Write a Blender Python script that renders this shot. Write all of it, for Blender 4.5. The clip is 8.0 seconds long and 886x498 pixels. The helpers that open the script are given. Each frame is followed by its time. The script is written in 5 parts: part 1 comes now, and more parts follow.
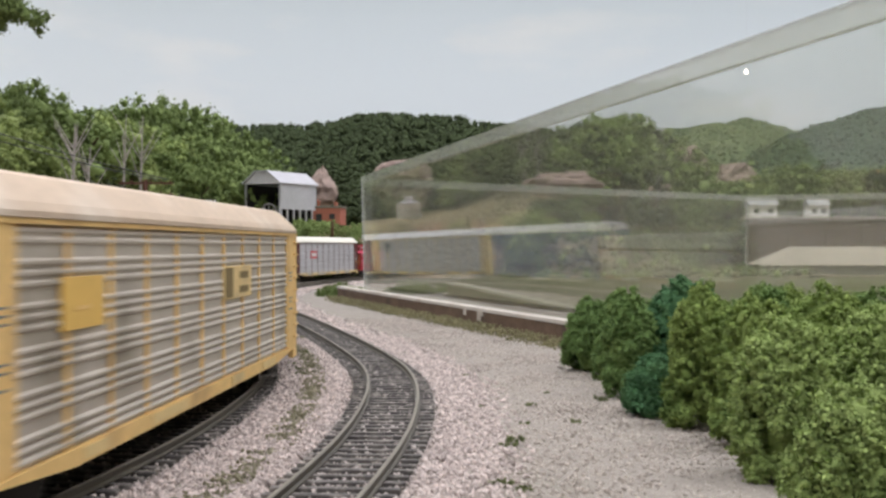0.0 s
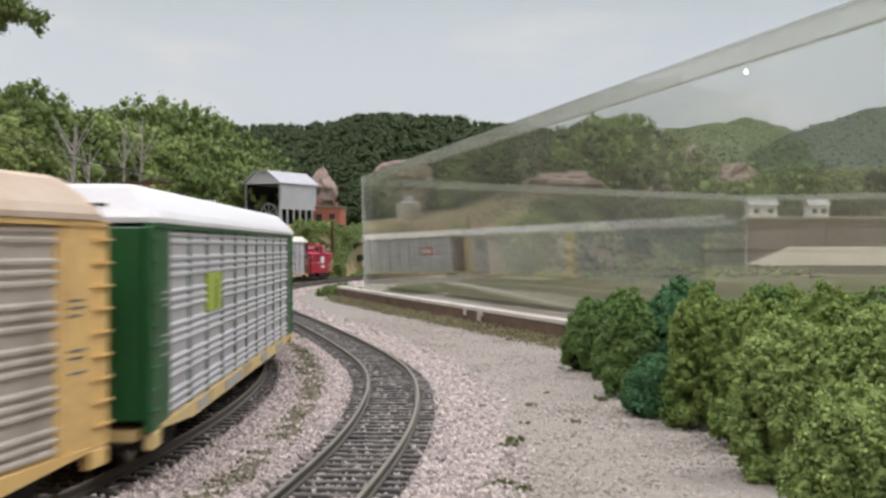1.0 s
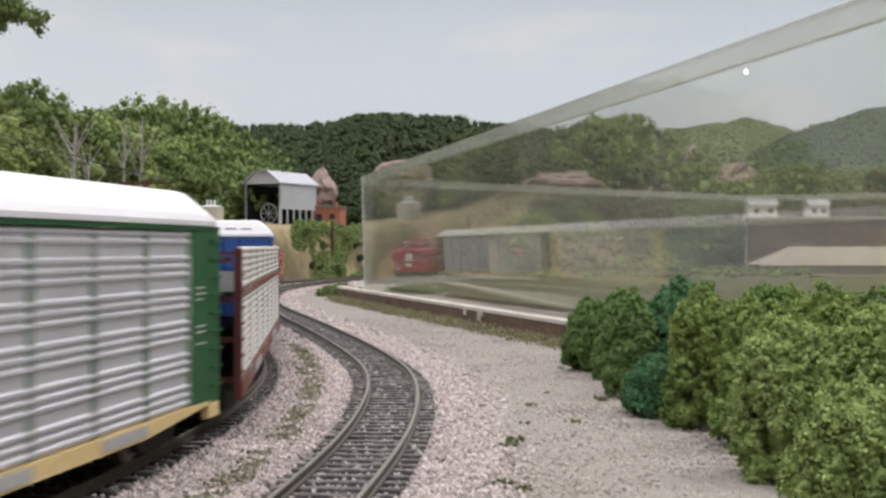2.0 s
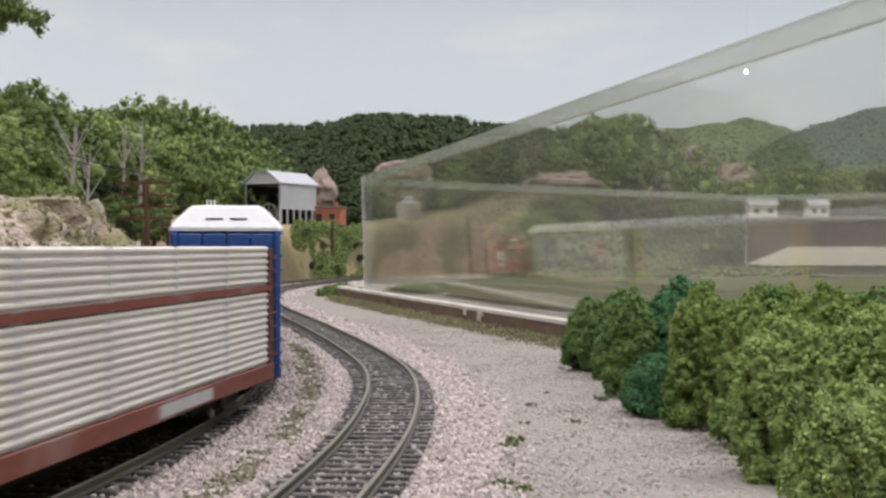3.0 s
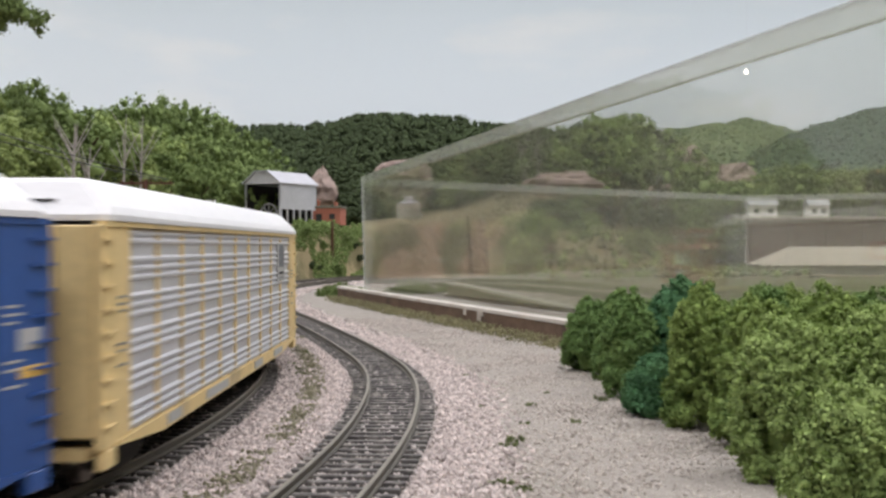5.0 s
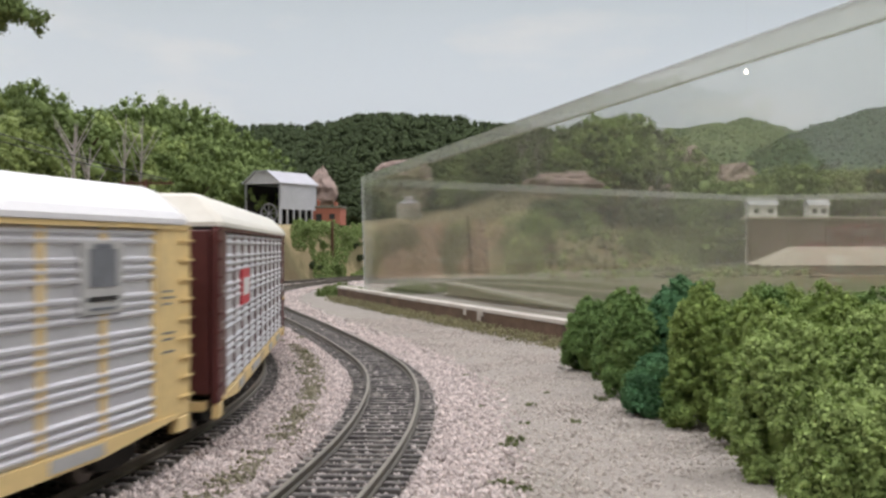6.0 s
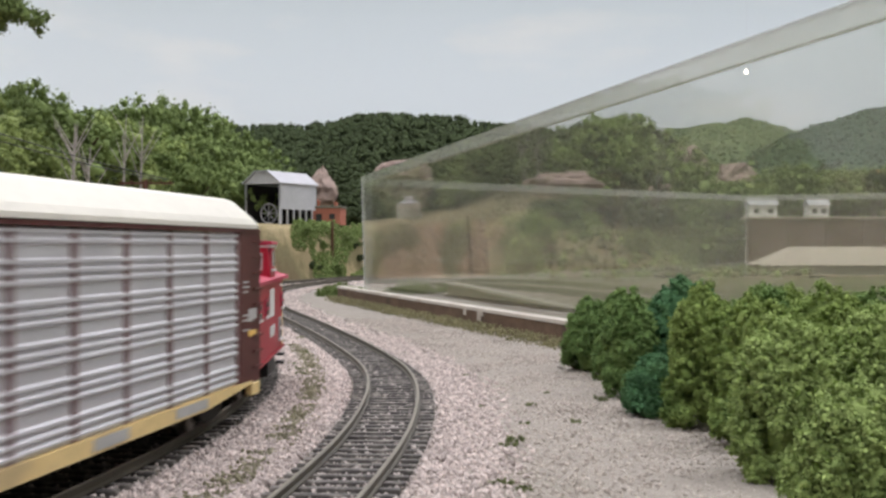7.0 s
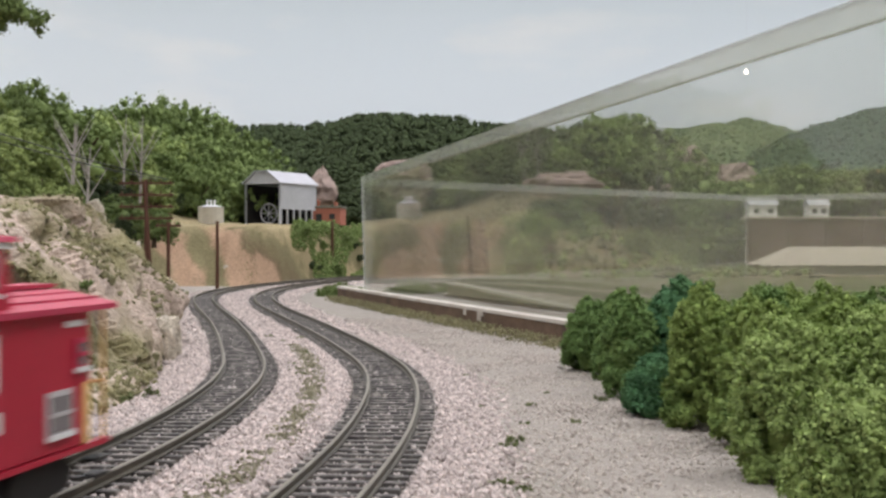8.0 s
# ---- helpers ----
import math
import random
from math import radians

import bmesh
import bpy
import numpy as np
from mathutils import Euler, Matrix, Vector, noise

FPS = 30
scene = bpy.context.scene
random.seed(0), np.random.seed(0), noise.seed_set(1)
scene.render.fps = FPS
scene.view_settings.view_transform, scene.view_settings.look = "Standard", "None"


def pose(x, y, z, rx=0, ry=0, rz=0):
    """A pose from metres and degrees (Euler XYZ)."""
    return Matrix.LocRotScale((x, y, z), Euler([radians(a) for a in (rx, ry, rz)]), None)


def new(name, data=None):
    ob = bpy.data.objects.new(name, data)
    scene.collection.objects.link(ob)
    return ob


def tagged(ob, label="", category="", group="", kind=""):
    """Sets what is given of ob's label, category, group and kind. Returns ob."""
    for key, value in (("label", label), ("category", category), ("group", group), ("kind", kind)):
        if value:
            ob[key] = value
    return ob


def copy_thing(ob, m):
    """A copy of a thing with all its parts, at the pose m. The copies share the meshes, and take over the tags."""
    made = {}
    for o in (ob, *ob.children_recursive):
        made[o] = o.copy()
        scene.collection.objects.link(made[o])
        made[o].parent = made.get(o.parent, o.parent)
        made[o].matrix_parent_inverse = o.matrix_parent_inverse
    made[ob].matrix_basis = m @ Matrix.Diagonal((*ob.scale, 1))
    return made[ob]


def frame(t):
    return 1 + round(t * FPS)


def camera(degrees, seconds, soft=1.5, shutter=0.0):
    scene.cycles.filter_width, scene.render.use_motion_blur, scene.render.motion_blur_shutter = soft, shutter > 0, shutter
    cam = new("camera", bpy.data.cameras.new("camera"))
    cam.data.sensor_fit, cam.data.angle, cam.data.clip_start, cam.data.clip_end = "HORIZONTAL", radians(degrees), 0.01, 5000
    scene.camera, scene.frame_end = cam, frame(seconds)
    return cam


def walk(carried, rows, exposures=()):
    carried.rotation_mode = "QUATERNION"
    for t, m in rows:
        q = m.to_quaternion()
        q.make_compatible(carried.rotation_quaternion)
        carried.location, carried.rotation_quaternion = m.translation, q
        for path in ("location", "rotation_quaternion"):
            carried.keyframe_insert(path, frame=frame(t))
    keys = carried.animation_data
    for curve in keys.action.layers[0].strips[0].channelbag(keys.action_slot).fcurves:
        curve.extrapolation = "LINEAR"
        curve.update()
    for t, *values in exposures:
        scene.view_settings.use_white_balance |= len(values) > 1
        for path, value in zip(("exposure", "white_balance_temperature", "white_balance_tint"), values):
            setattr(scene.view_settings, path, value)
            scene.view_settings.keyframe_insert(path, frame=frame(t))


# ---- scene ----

# Model railway in 1:87. z = 0 is the top of the rails.
cam = camera(40.4, 8.0, soft=2.7, shutter=0.6)
CAM = pose(0, 0, 0.0522, 89.866, 0, 0)
walk(cam, [(0.0, CAM), (8.0, CAM)], exposures=[(0.0, -0.1), (8.0, -0.1)])

# ---- light: ceiling panels of the layout room ----
world = bpy.data.worlds.new("room_world")
scene.world = world
world.use_nodes = True
world.node_tree.nodes["Background"].inputs[0].default_value = (0.9, 0.95, 1.0, 1)
world.node_tree.nodes["Background"].inputs[1].default_value = 0.25
CEILING_Z = 1.25
PANELS = [(-0.55, 0.35, 9.5), (0.80, 0.30, 9.6), (-0.95, 2.05, 13.0), (0.0, 2.35, 11.0), (0.95, 2.05, 12.0), (0.1, -1.0, 13.8)]
for px, py, power in PANELS:
    lamp = bpy.data.lights.new("ceiling_lamp", "AREA")
    lamp.shape, lamp.size, lamp.size_y, lamp.energy = "RECTANGLE", 0.9, 0.3, power
    lamp.color = (0.925, 0.915, 1.0)
    new("ceiling_lamp", lamp).matrix_world = pose(px, py, CEILING_Z - 0.045)


# ---- materials ----
def nodes(name):
    m = bpy.data.materials.new(name)
    m.use_nodes = True
    return m, m.node_tree, m.node_tree.nodes["Principled BSDF"]


def mat(name, color, rough=0.7, vary=0.25, scale=300.0, fine=2500.0, bump=0.3, depth=0.0004, metal=0.0, island=0.0,
        dirt=None, dirt_at=0.6, dirt_scale=60.0, objrand=0.0, spec=0.3):
    """Two scales of colour noise, optional stains of another colour, bump, and a change from piece to piece."""
    m, tree, bsdf = nodes(name)
    N, L = tree.nodes.new, tree.links.new
    co = N("ShaderNodeTexCoord")
    n1, n2 = N("ShaderNodeTexNoise"), N("ShaderNodeTexNoise")
    n1.inputs["Scale"].default_value, n2.inputs["Scale"].default_value = scale, fine
    n1.inputs["Detail"].default_value, n2.inputs["Detail"].default_value = 4, 2
    where = co.outputs["Object"]
    if objrand:  # alike pieces get marks of their own
        info, shift = N("ShaderNodeObjectInfo"), N("ShaderNodeVectorMath")
        shift.operation = "MULTIPLY_ADD"
        L(info.outputs["Random"], shift.inputs[0])
        shift.inputs[1].default_value = (7, 5, 3)
        L(where, shift.inputs[2])
        where = shift.outputs[0]
    L(where, n1.inputs["Vector"])
    L(where, n2.inputs["Vector"])
    add = N("ShaderNodeMath")
    add.operation = "ADD"
    L(n1.outputs["Fac"], add.inputs[0])
    L(n2.outputs["Fac"], add.inputs[1])
    last = add.outputs[0]
    for amount, kind, socket in ((island, "ShaderNodeNewGeometry", "Random Per Island"), (objrand, "ShaderNodeObjectInfo", "Random")):
        if amount:
            g, mu = N(kind), N("ShaderNodeMath")
            mu.operation = "MULTIPLY_ADD"
            L(g.outputs[socket], mu.inputs[0])
            mu.inputs[1].default_value = amount
            L(last, mu.inputs[2])
            last = mu.outputs[0]
    lo, hi = 0.65, 1.35 + island + objrand
    ramp = N("ShaderNodeMapRange")
    ramp.inputs["From Min"].default_value, ramp.inputs["From Max"].default_value = lo, hi
    ramp.inputs["To Min"].default_value, ramp.inputs["To Max"].default_value = 1 - vary, 1 + vary
    L(last, ramp.inputs["Value"])
    col = N("ShaderNodeVectorMath")
    col.operation = "SCALE"
    col.inputs[0].default_value = color
    L(ramp.outputs[0], col.inputs["Scale"])
    out = col.outputs[0]
    if dirt:
        n3, step, mix = N("ShaderNodeTexNoise"), N("ShaderNodeMapRange"), N("ShaderNodeMix")
        n3.inputs["Scale"].default_value, n3.inputs["Detail"].default_value = dirt_scale, 6
        L(where, n3.inputs["Vector"])
        step.inputs["From Min"].default_value, step.inputs["From Max"].default_value = dirt_at - 0.08, dirt_at + 0.12
        L(n3.outputs["Fac"], step.inputs["Value"])
        mix.data_type = "RGBA"
        L(step.outputs[0], mix.inputs["Factor"])
        L(out, mix.inputs["A"])
        mix.inputs["B"].default_value = (*dirt, 1)
        out = mix.outputs["Result"]
    L(out, bsdf.inputs["Base Color"])
    bsdf.inputs["Roughness"].default_value, bsdf.inputs["Metallic"].default_value = rough, metal
    bsdf.inputs["Specular IOR Level"].default_value = spec
    if bump:
        b = N("ShaderNodeBump")
        b.inputs["Strength"].default_value, b.inputs["Distance"].default_value = bump, depth
        L(add.outputs[0], b.inputs["Height"])
        L(b.outputs[0], bsdf.inputs["Normal"])
    return m


def acrylic(name, haze, haze_color, smear):
    """Clear sheet: see-through, with a Fresnel gloss and a thin diffuse haze mixed into its colour."""
    m, tree, bsdf = nodes(name)
    N, L = tree.nodes.new, tree.links.new
    tree.nodes.remove(bsdf)
    co, n1, mr = N("ShaderNodeTexCoord"), N("ShaderNodeTexNoise"), N("ShaderNodeMapRange")
    n1.inputs["Scale"].default_value, n1.inputs["Detail"].default_value = 9, 5
    L(co.outputs["Object"], n1.inputs["Vector"])
    mr.inputs["To Min"].default_value, mr.inputs["To Max"].default_value = haze * (1 - smear), haze * (1 + smear)
    L(n1.outputs["Fac"], mr.inputs["Value"])
    clear, haze_bsdf, gloss, fres = N("ShaderNodeBsdfTransparent"), N("ShaderNodeBsdfDiffuse"), N("ShaderNodeBsdfGlossy"), N("ShaderNodeLayerWeight")
    clear.inputs[0].default_value = (0.95, 0.955, 0.93, 1)
    haze_bsdf.inputs[0].default_value = (*haze_color, 1)
    gloss.inputs["Roughness"].default_value = 0.015
    fres.inputs["Blend"].default_value = 0.5
    five, full = N("ShaderNodeMath"), N("ShaderNodeMath")
    five.operation, full.operation = "POWER", "MULTIPLY_ADD"
    five.inputs[1].default_value = 5.0
    full.inputs[1].default_value, full.inputs[2].default_value = 0.96, 0.04
    L(fres.outputs["Facing"], five.inputs[0])
    L(five.outputs[0], full.inputs[0])
    m1, m2 = N("ShaderNodeMixShader"), N("ShaderNodeMixShader")
    L(mr.outputs[0], m1.inputs[0])
    L(clear.outputs[0], m1.inputs[1])
    L(haze_bsdf.outputs[0], m1.inputs[2])
    L(full.outputs[0], m2.inputs[0])
    L(m1.outputs[0], m2.inputs[1])
    L(gloss.outputs[0], m2.inputs[2])
    L(m2.outputs[0], tree.nodes["Material Output"].inputs[0])
    return m


def glow(name, color, strength):
    m, tree, bsdf = nodes(name)
    bsdf.inputs["Base Color"].default_value = (*color, 1)
    bsdf.inputs["Emission Color"].default_value = (*color, 1)
    bsdf.inputs["Emission Strength"].default_value = strength
    return m


def sky_paint():
    """Painted backdrop: pale blue-grey, lighter towards the hills, with soft clouds."""
    m, tree, bsdf = nodes("sky_paint")
    N, L = tree.nodes.new, tree.links.new
    co, sep, mp, n1 = N("ShaderNodeTexCoord"), N("ShaderNodeSeparateXYZ"), N("ShaderNodeMapping"), N("ShaderNodeTexNoise")
    L(co.outputs["Object"], sep.inputs[0])
    L(co.outputs["Object"], mp.inputs[0])
    mp.inputs["Scale"].default_value = (1.6, 1.6, 5.0)
    mp.inputs["Location"].default_value = (0.35, 0, 0.2)
    n1.inputs["Scale"].default_value, n1.inputs["Detail"].default_value = 1.0, 5
    L(mp.outputs[0], n1.inputs["Vector"])
    up, ramp = N("ShaderNodeMapRange"), N("ShaderNodeValToRGB")
    up.inputs["From Min"].default_value, up.inputs["From Max"].default_value = 0.2, 1.1
    L(sep.outputs["Z"], up.inputs["Value"])
    ramp.color_ramp.elements[0].color, ramp.color_ramp.elements[1].color = (0.70, 0.75, 0.785, 1), (0.58, 0.66, 0.70, 1)
    L(up.outputs[0], ramp.inputs[0])
    cl, mix = N("ShaderNodeMapRange"), N("ShaderNodeMix")
    cl.inputs["From Min"].default_value, cl.inputs["From Max"].default_value = 0.52, 0.75
    cl.inputs["To Max"].default_value = 0.8
    L(n1.outputs["Fac"], cl.inputs["Value"])
    mix.data_type = "RGBA"
    L(cl.outputs[0], mix.inputs["Factor"])
    L(ramp.outputs[0], mix.inputs["A"])
    mix.inputs["B"].default_value = (0.80, 0.80, 0.78, 1)
    L(mix.outputs["Result"], bsdf.inputs["Base Color"])
    bsdf.inputs["Roughness"].default_value = 0.9
    return m


def earth_slope():
    """Bank of bare orange earth, tan sand and olive grass in ragged upright strips."""
    m, tree, bsdf = nodes("earth_slope")
    N, L = tree.nodes.new, tree.links.new
    co, sep, wob, fine = N("ShaderNodeTexCoord"), N("ShaderNodeSeparateXYZ"), N("ShaderNodeTexNoise"), N("ShaderNodeTexNoise")
    wob.inputs["Scale"].default_value, wob.inputs["Detail"].default_value = 22, 6
    fine.inputs["Scale"].default_value, fine.inputs["Detail"].default_value = 300, 4
    for n in (wob, fine):
        L(co.outputs["Object"], n.inputs["Vector"])
    L(co.outputs["Object"], sep.inputs[0])
    lean, push, span, ramp = N("ShaderNodeMath"), N("ShaderNodeMath"), N("ShaderNodeMapRange"), N("ShaderNodeValToRGB")
    lean.operation = push.operation = "MULTIPLY_ADD"
    L(sep.outputs["Z"], lean.inputs[0])
    lean.inputs[1].default_value = 0.75
    L(sep.outputs["X"], lean.inputs[2])
    L(wob.outputs["Fac"], push.inputs[0])
    push.inputs[1].default_value = 0.07
    L(lean.outputs[0], push.inputs[2])
    span.inputs["From Min"].default_value, span.inputs["From Max"].default_value = -0.376, -0.076
    L(push.outputs[0], span.inputs["Value"])
    olive, orange, tan, brown = (0.21, 0.185, 0.10, 1), (0.40, 0.27, 0.18, 1), (0.35, 0.285, 0.165, 1), (0.17, 0.13, 0.075, 1)
    strips = [(0.0, olive), (0.09, olive), (0.13, orange), (0.24, orange), (0.28, olive), (0.36, olive), (0.40, orange), (0.54, orange), (0.58, brown), (0.66, olive), (0.70, tan), (0.80, tan), (0.86, olive), (1.0, olive)]
    els = ramp.color_ramp.elements
    for k, (at, col) in enumerate(strips):
        e = els[k] if k < 2 else els.new(at)
        e.position, e.color = at, col
    L(span.outputs[0], ramp.inputs[0])
    up, grass, shade, vary = N("ShaderNodeMapRange"), N("ShaderNodeMix"), N("ShaderNodeMapRange"), N("ShaderNodeVectorMath")
    grass.data_type = "RGBA"
    up.inputs["From Min"].default_value, up.inputs["From Max"].default_value = 0.070, 0.086
    L(sep.outputs["Z"], up.inputs["Value"])
    L(up.outputs[0], grass.inputs["Factor"])
    L(ramp.outputs[0], grass.inputs["A"])
    grass.inputs["B"].default_value = (0.25, 0.205, 0.115, 1)
    shade.inputs["From Min"].default_value, shade.inputs["From Max"].default_value = 0.3, 0.7
    shade.inputs["To Min"].default_value, shade.inputs["To Max"].default_value = 0.78, 1.2
    L(fine.outputs["Fac"], shade.inputs["Value"])
    vary.operation = "SCALE"
    L(grass.outputs["Result"], vary.inputs[0])
    L(shade.outputs[0], vary.inputs["Scale"])
    L(vary.outputs[0], bsdf.inputs["Base Color"])
    b = N("ShaderNodeBump")
    b.inputs["Strength"].default_value, b.inputs["Distance"].default_value = 0.7, 0.002
    L(fine.outputs["Fac"], b.inputs["Height"])
    L(b.outputs[0], bsdf.inputs["Normal"])
    bsdf.inputs["Roughness"].default_value = 0.95
    bsdf.inputs["Specular IOR Level"].default_value = 0.2
    return m


M = dict(
    sky=sky_paint(),
    wall=mat("wall_paint", (0.62, 0.60, 0.55), 0.9, 0.08, 3, 40, 0.1),
    ceiling=mat("ceiling_paint", (0.78, 0.78, 0.76), 0.9, 0.05, 3, 40, 0.1),
    ballast=mat("ballast_stone", (0.54, 0.47, 0.44), 0.85, 0.55, 500, 4000, 0.4, 0.0003, island=1.2),
    dirtyballast=mat("dirty_ballast", (0.47, 0.42, 0.395), 0.9, 0.5, 300, 4000, 0.4, 0.0003, island=1.2, dirt=(0.24, 0.22, 0.18), dirt_at=0.58, dirt_scale=30),
    sand=mat("sandy_ground", (0.33, 0.30, 0.265), 0.95, 0.28, 700, 3000, 0.5, 0.0008, dirt=(0.28, 0.26, 0.22), dirt_at=0.62, dirt_scale=40),
    grit=mat("grit", (0.47, 0.425, 0.38), 0.9, 0.32, 500, 3000, 0.3, 0.0003, island=0.85),
    tie=mat("tie_plastic", (0.085, 0.079, 0.074), 0.75, 0.35, 400, 3000, 0.4, 0.0002, objrand=0.7, dirt=(0.24, 0.22, 0.20), dirt_at=0.56, dirt_scale=260),
    rail=mat("rail_weathered", (0.105, 0.093, 0.072), 0.5, 0.2, 60, 1500, 0.1, 0.0001, metal=0.35),
    railtop=mat("rail_polished", (0.20, 0.18, 0.145), 0.55, 0.2, 60, 1500, 0.05, 0.0001, metal=0.3),
    bush=mat("bush_foam", (0.235, 0.322, 0.088), 0.9, 0.4, 60, 700, 0.6, 0.0006, island=0.9, dirt=(0.12, 0.20, 0.055), dirt_at=0.56, dirt_scale=50),
    bush_b=mat("bush_foam_mid", (0.15, 0.245, 0.075), 0.9, 0.4, 60, 700, 0.6, 0.0006, island=0.9, dirt=(0.165, 0.225, 0.06), dirt_at=0.55, dirt_scale=50),
    bush_c=mat("bush_foam_teal", (0.085, 0.20, 0.088), 0.9, 0.4, 60, 700, 0.6, 0.0006, island=0.9, dirt=(0.10, 0.19, 0.065), dirt_at=0.56, dirt_scale=50),
    bush_d=mat("bush_foam_pale", (0.30, 0.395, 0.130), 0.9, 0.4, 60, 700, 0.6, 0.0006, island=0.9, dirt=(0.15, 0.225, 0.065), dirt_at=0.58, dirt_scale=50),
    leaf_a=mat("leaf_mid", (0.135, 0.185, 0.058), 0.9, 0.45, 30, 600, 0.2, island=0.9, objrand=0.6),
    leaf_b=mat("leaf_light", (0.235, 0.295, 0.098), 0.9, 0.4, 30, 600, 0.2, island=0.9, objrand=0.6),
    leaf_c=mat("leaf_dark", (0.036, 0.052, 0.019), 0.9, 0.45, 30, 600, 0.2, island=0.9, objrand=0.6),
    bark=mat("bark", (0.10, 0.07, 0.045), 0.9, 0.3, 200, 1500, 0.4),
    deadwood=mat("dead_wood", (0.36, 0.33, 0.30), 0.9, 0.2, 200, 1500, 0.3),
    rock=mat("plaster_rock", (0.47, 0.38, 0.315), 0.9, 0.4, 60, 500, 0.9, 0.002, dirt=(0.25, 0.225, 0.12), dirt_at=0.52, dirt_scale=26),
    rockpink=mat("pinkish_rock", (0.25, 0.19, 0.165), 0.9, 0.35, 60, 500, 0.8, 0.002),
    rockpale=mat("pale_rock", (0.52, 0.46, 0.37), 0.9, 0.3, 90, 700, 0.8, 0.0015),
    slope=earth_slope(),
    moss=mat("moss_turf", (0.235, 0.22, 0.12), 0.95, 0.45, 60, 900, 0.5, 0.0006, island=0.9),
    # dark field olive of the board added in place of the aisle gap
    hill=mat("aisle_board_olive", (0.11, 0.11, 0.05), 0.95, 0.4, 25, 300, 0.8, 0.004, dirt=(0.10, 0.085, 0.045), dirt_at=0.6, dirt_scale=9),
    farearth=mat("brown_hillside", (0.20, 0.155, 0.095), 0.95, 0.35, 25, 300, 0.8, 0.004, dirt=(0.14, 0.13, 0.055), dirt_at=0.52, dirt_scale=11),
    hillpaint=mat("painted_hill", (0.17, 0.215, 0.11), 0.95, 0.25, 12, 150, 0.1, dirt=(0.09, 0.14, 0.07), dirt_at=0.55, dirt_scale=14),
    hilldark=mat("painted_hill_dark", (0.06, 0.095, 0.05), 0.95, 0.35, 14, 160, 0.1),
    turf=mat("dark_turf", (0.27, 0.255, 0.17), 0.95, 0.4, 300, 2000, 0.8, 0.001, island=0.7),
    weed=mat("weed_foam", (0.15, 0.175, 0.075), 0.9, 0.4, 200, 1200, 0.3, island=0.8),
    white=mat("white_roof_paint", (0.78, 0.78, 0.79), 0.45, 0.05, 40, 600, 0.1, 0.0001),
    tanroof=mat("tan_roof_dusty", (0.60, 0.475, 0.355), 0.65, 0.12, 30, 400, 0.15, 0.0001, dirt=(0.74, 0.66, 0.56), dirt_at=0.55, dirt_scale=22),
    creamroof=mat("cream_roof_paint", (0.76, 0.74, 0.66), 0.5, 0.06, 30, 400, 0.1, 0.0001, dirt=(0.62, 0.58, 0.48), dirt_at=0.62, dirt_scale=30),
    silver=mat("silver_panel", (0.60, 0.60, 0.625), 0.38, 0.12, 40, 800, 0.1, 0.0001, metal=0.25),
    dusty=mat("dusty_panel", (0.53, 0.48, 0.41), 0.5, 0.16, 40, 800, 0.1, 0.0001, metal=0.15, dirt=(0.30, 0.26, 0.20), dirt_at=0.6, dirt_scale=30),
    palepanel=mat("pale_panel", (0.66, 0.635, 0.58), 0.5, 0.1, 40, 800, 0.1, 0.0001, metal=0.1),
    yellow=mat("yellow_paint", (0.84, 0.575, 0.23), 0.5, 0.14, 40, 500, 0.1, 0.0001, dirt=(0.55, 0.36, 0.16), dirt_at=0.6, dirt_scale=40),
    sign_yellow=mat("yellow_sign", (0.80, 0.52, 0.14), 0.5, 0.06, 40, 500, 0),
    buff=mat("buff_paint", (0.80, 0.61, 0.29), 0.5, 0.1, 40, 500, 0.1, 0.0001, dirt=(0.42, 0.33, 0.2), dirt_at=0.62, dirt_scale=40),
    green=mat("green_paint", (0.022, 0.115, 0.038), 0.42, 0.12, 40, 500, 0.1, 0.0001),
    lime_dark=mat("lime_dark_sign", (0.33, 0.42, 0.06), 0.5, 0.08, 40, 500, 0),
    emblem=mat("grey_emblem", (0.17, 0.18, 0.20), 0.5, 0.2, 200, 900, 0),
    lime=mat("lime_sign", (0.42, 0.55, 0.09), 0.5, 0.08, 40, 500, 0),
    greengrey=mat("worn_green_post", (0.19, 0.25, 0.20), 0.45, 0.2, 40, 500, 0.1, 0.0001, dirt=(0.42, 0.43, 0.43), dirt_at=0.55, dirt_scale=50),
    maroongrey=mat("worn_maroon_post", (0.20, 0.13, 0.13), 0.45, 0.2, 40, 500, 0.1, 0.0001, dirt=(0.38, 0.35, 0.36), dirt_at=0.58, dirt_scale=50),
    maroon=mat("maroon_paint", (0.105, 0.030, 0.028), 0.45, 0.15, 40, 500, 0.1, 0.0001),
    oxide=mat("oxide_red_paint", (0.20, 0.062, 0.045), 0.55, 0.2, 40, 500, 0.1, 0.0001, dirt=(0.32, 0.27, 0.24), dirt_at=0.62, dirt_scale=30),
    blue=mat("blue_paint", (0.036, 0.098, 0.31), 0.38, 0.1, 40, 500, 0.1, 0.0001),
    red=mat("red_paint", (0.42, 0.020, 0.045), 0.42, 0.08, 40, 500, 0.1, 0.0001),
    redroof=mat("red_roof_paint", (0.45, 0.04, 0.085), 0.5, 0.08, 40, 500, 0.1, 0.0001),
    signred=mat("red_sign", (0.60, 0.05, 0.07), 0.5, 0.06, 40, 500, 0),
    bronze=mat("dull_bronze_sign", (0.22, 0.16, 0.07), 0.6, 0.1, 60, 500, 0),
    patch=mat("grey_patch", (0.48, 0.48, 0.47), 0.5, 0.1, 60, 500, 0),
    letter=mat("white_lettering", (0.75, 0.75, 0.74), 0.5, 0.05, 60, 500, 0),
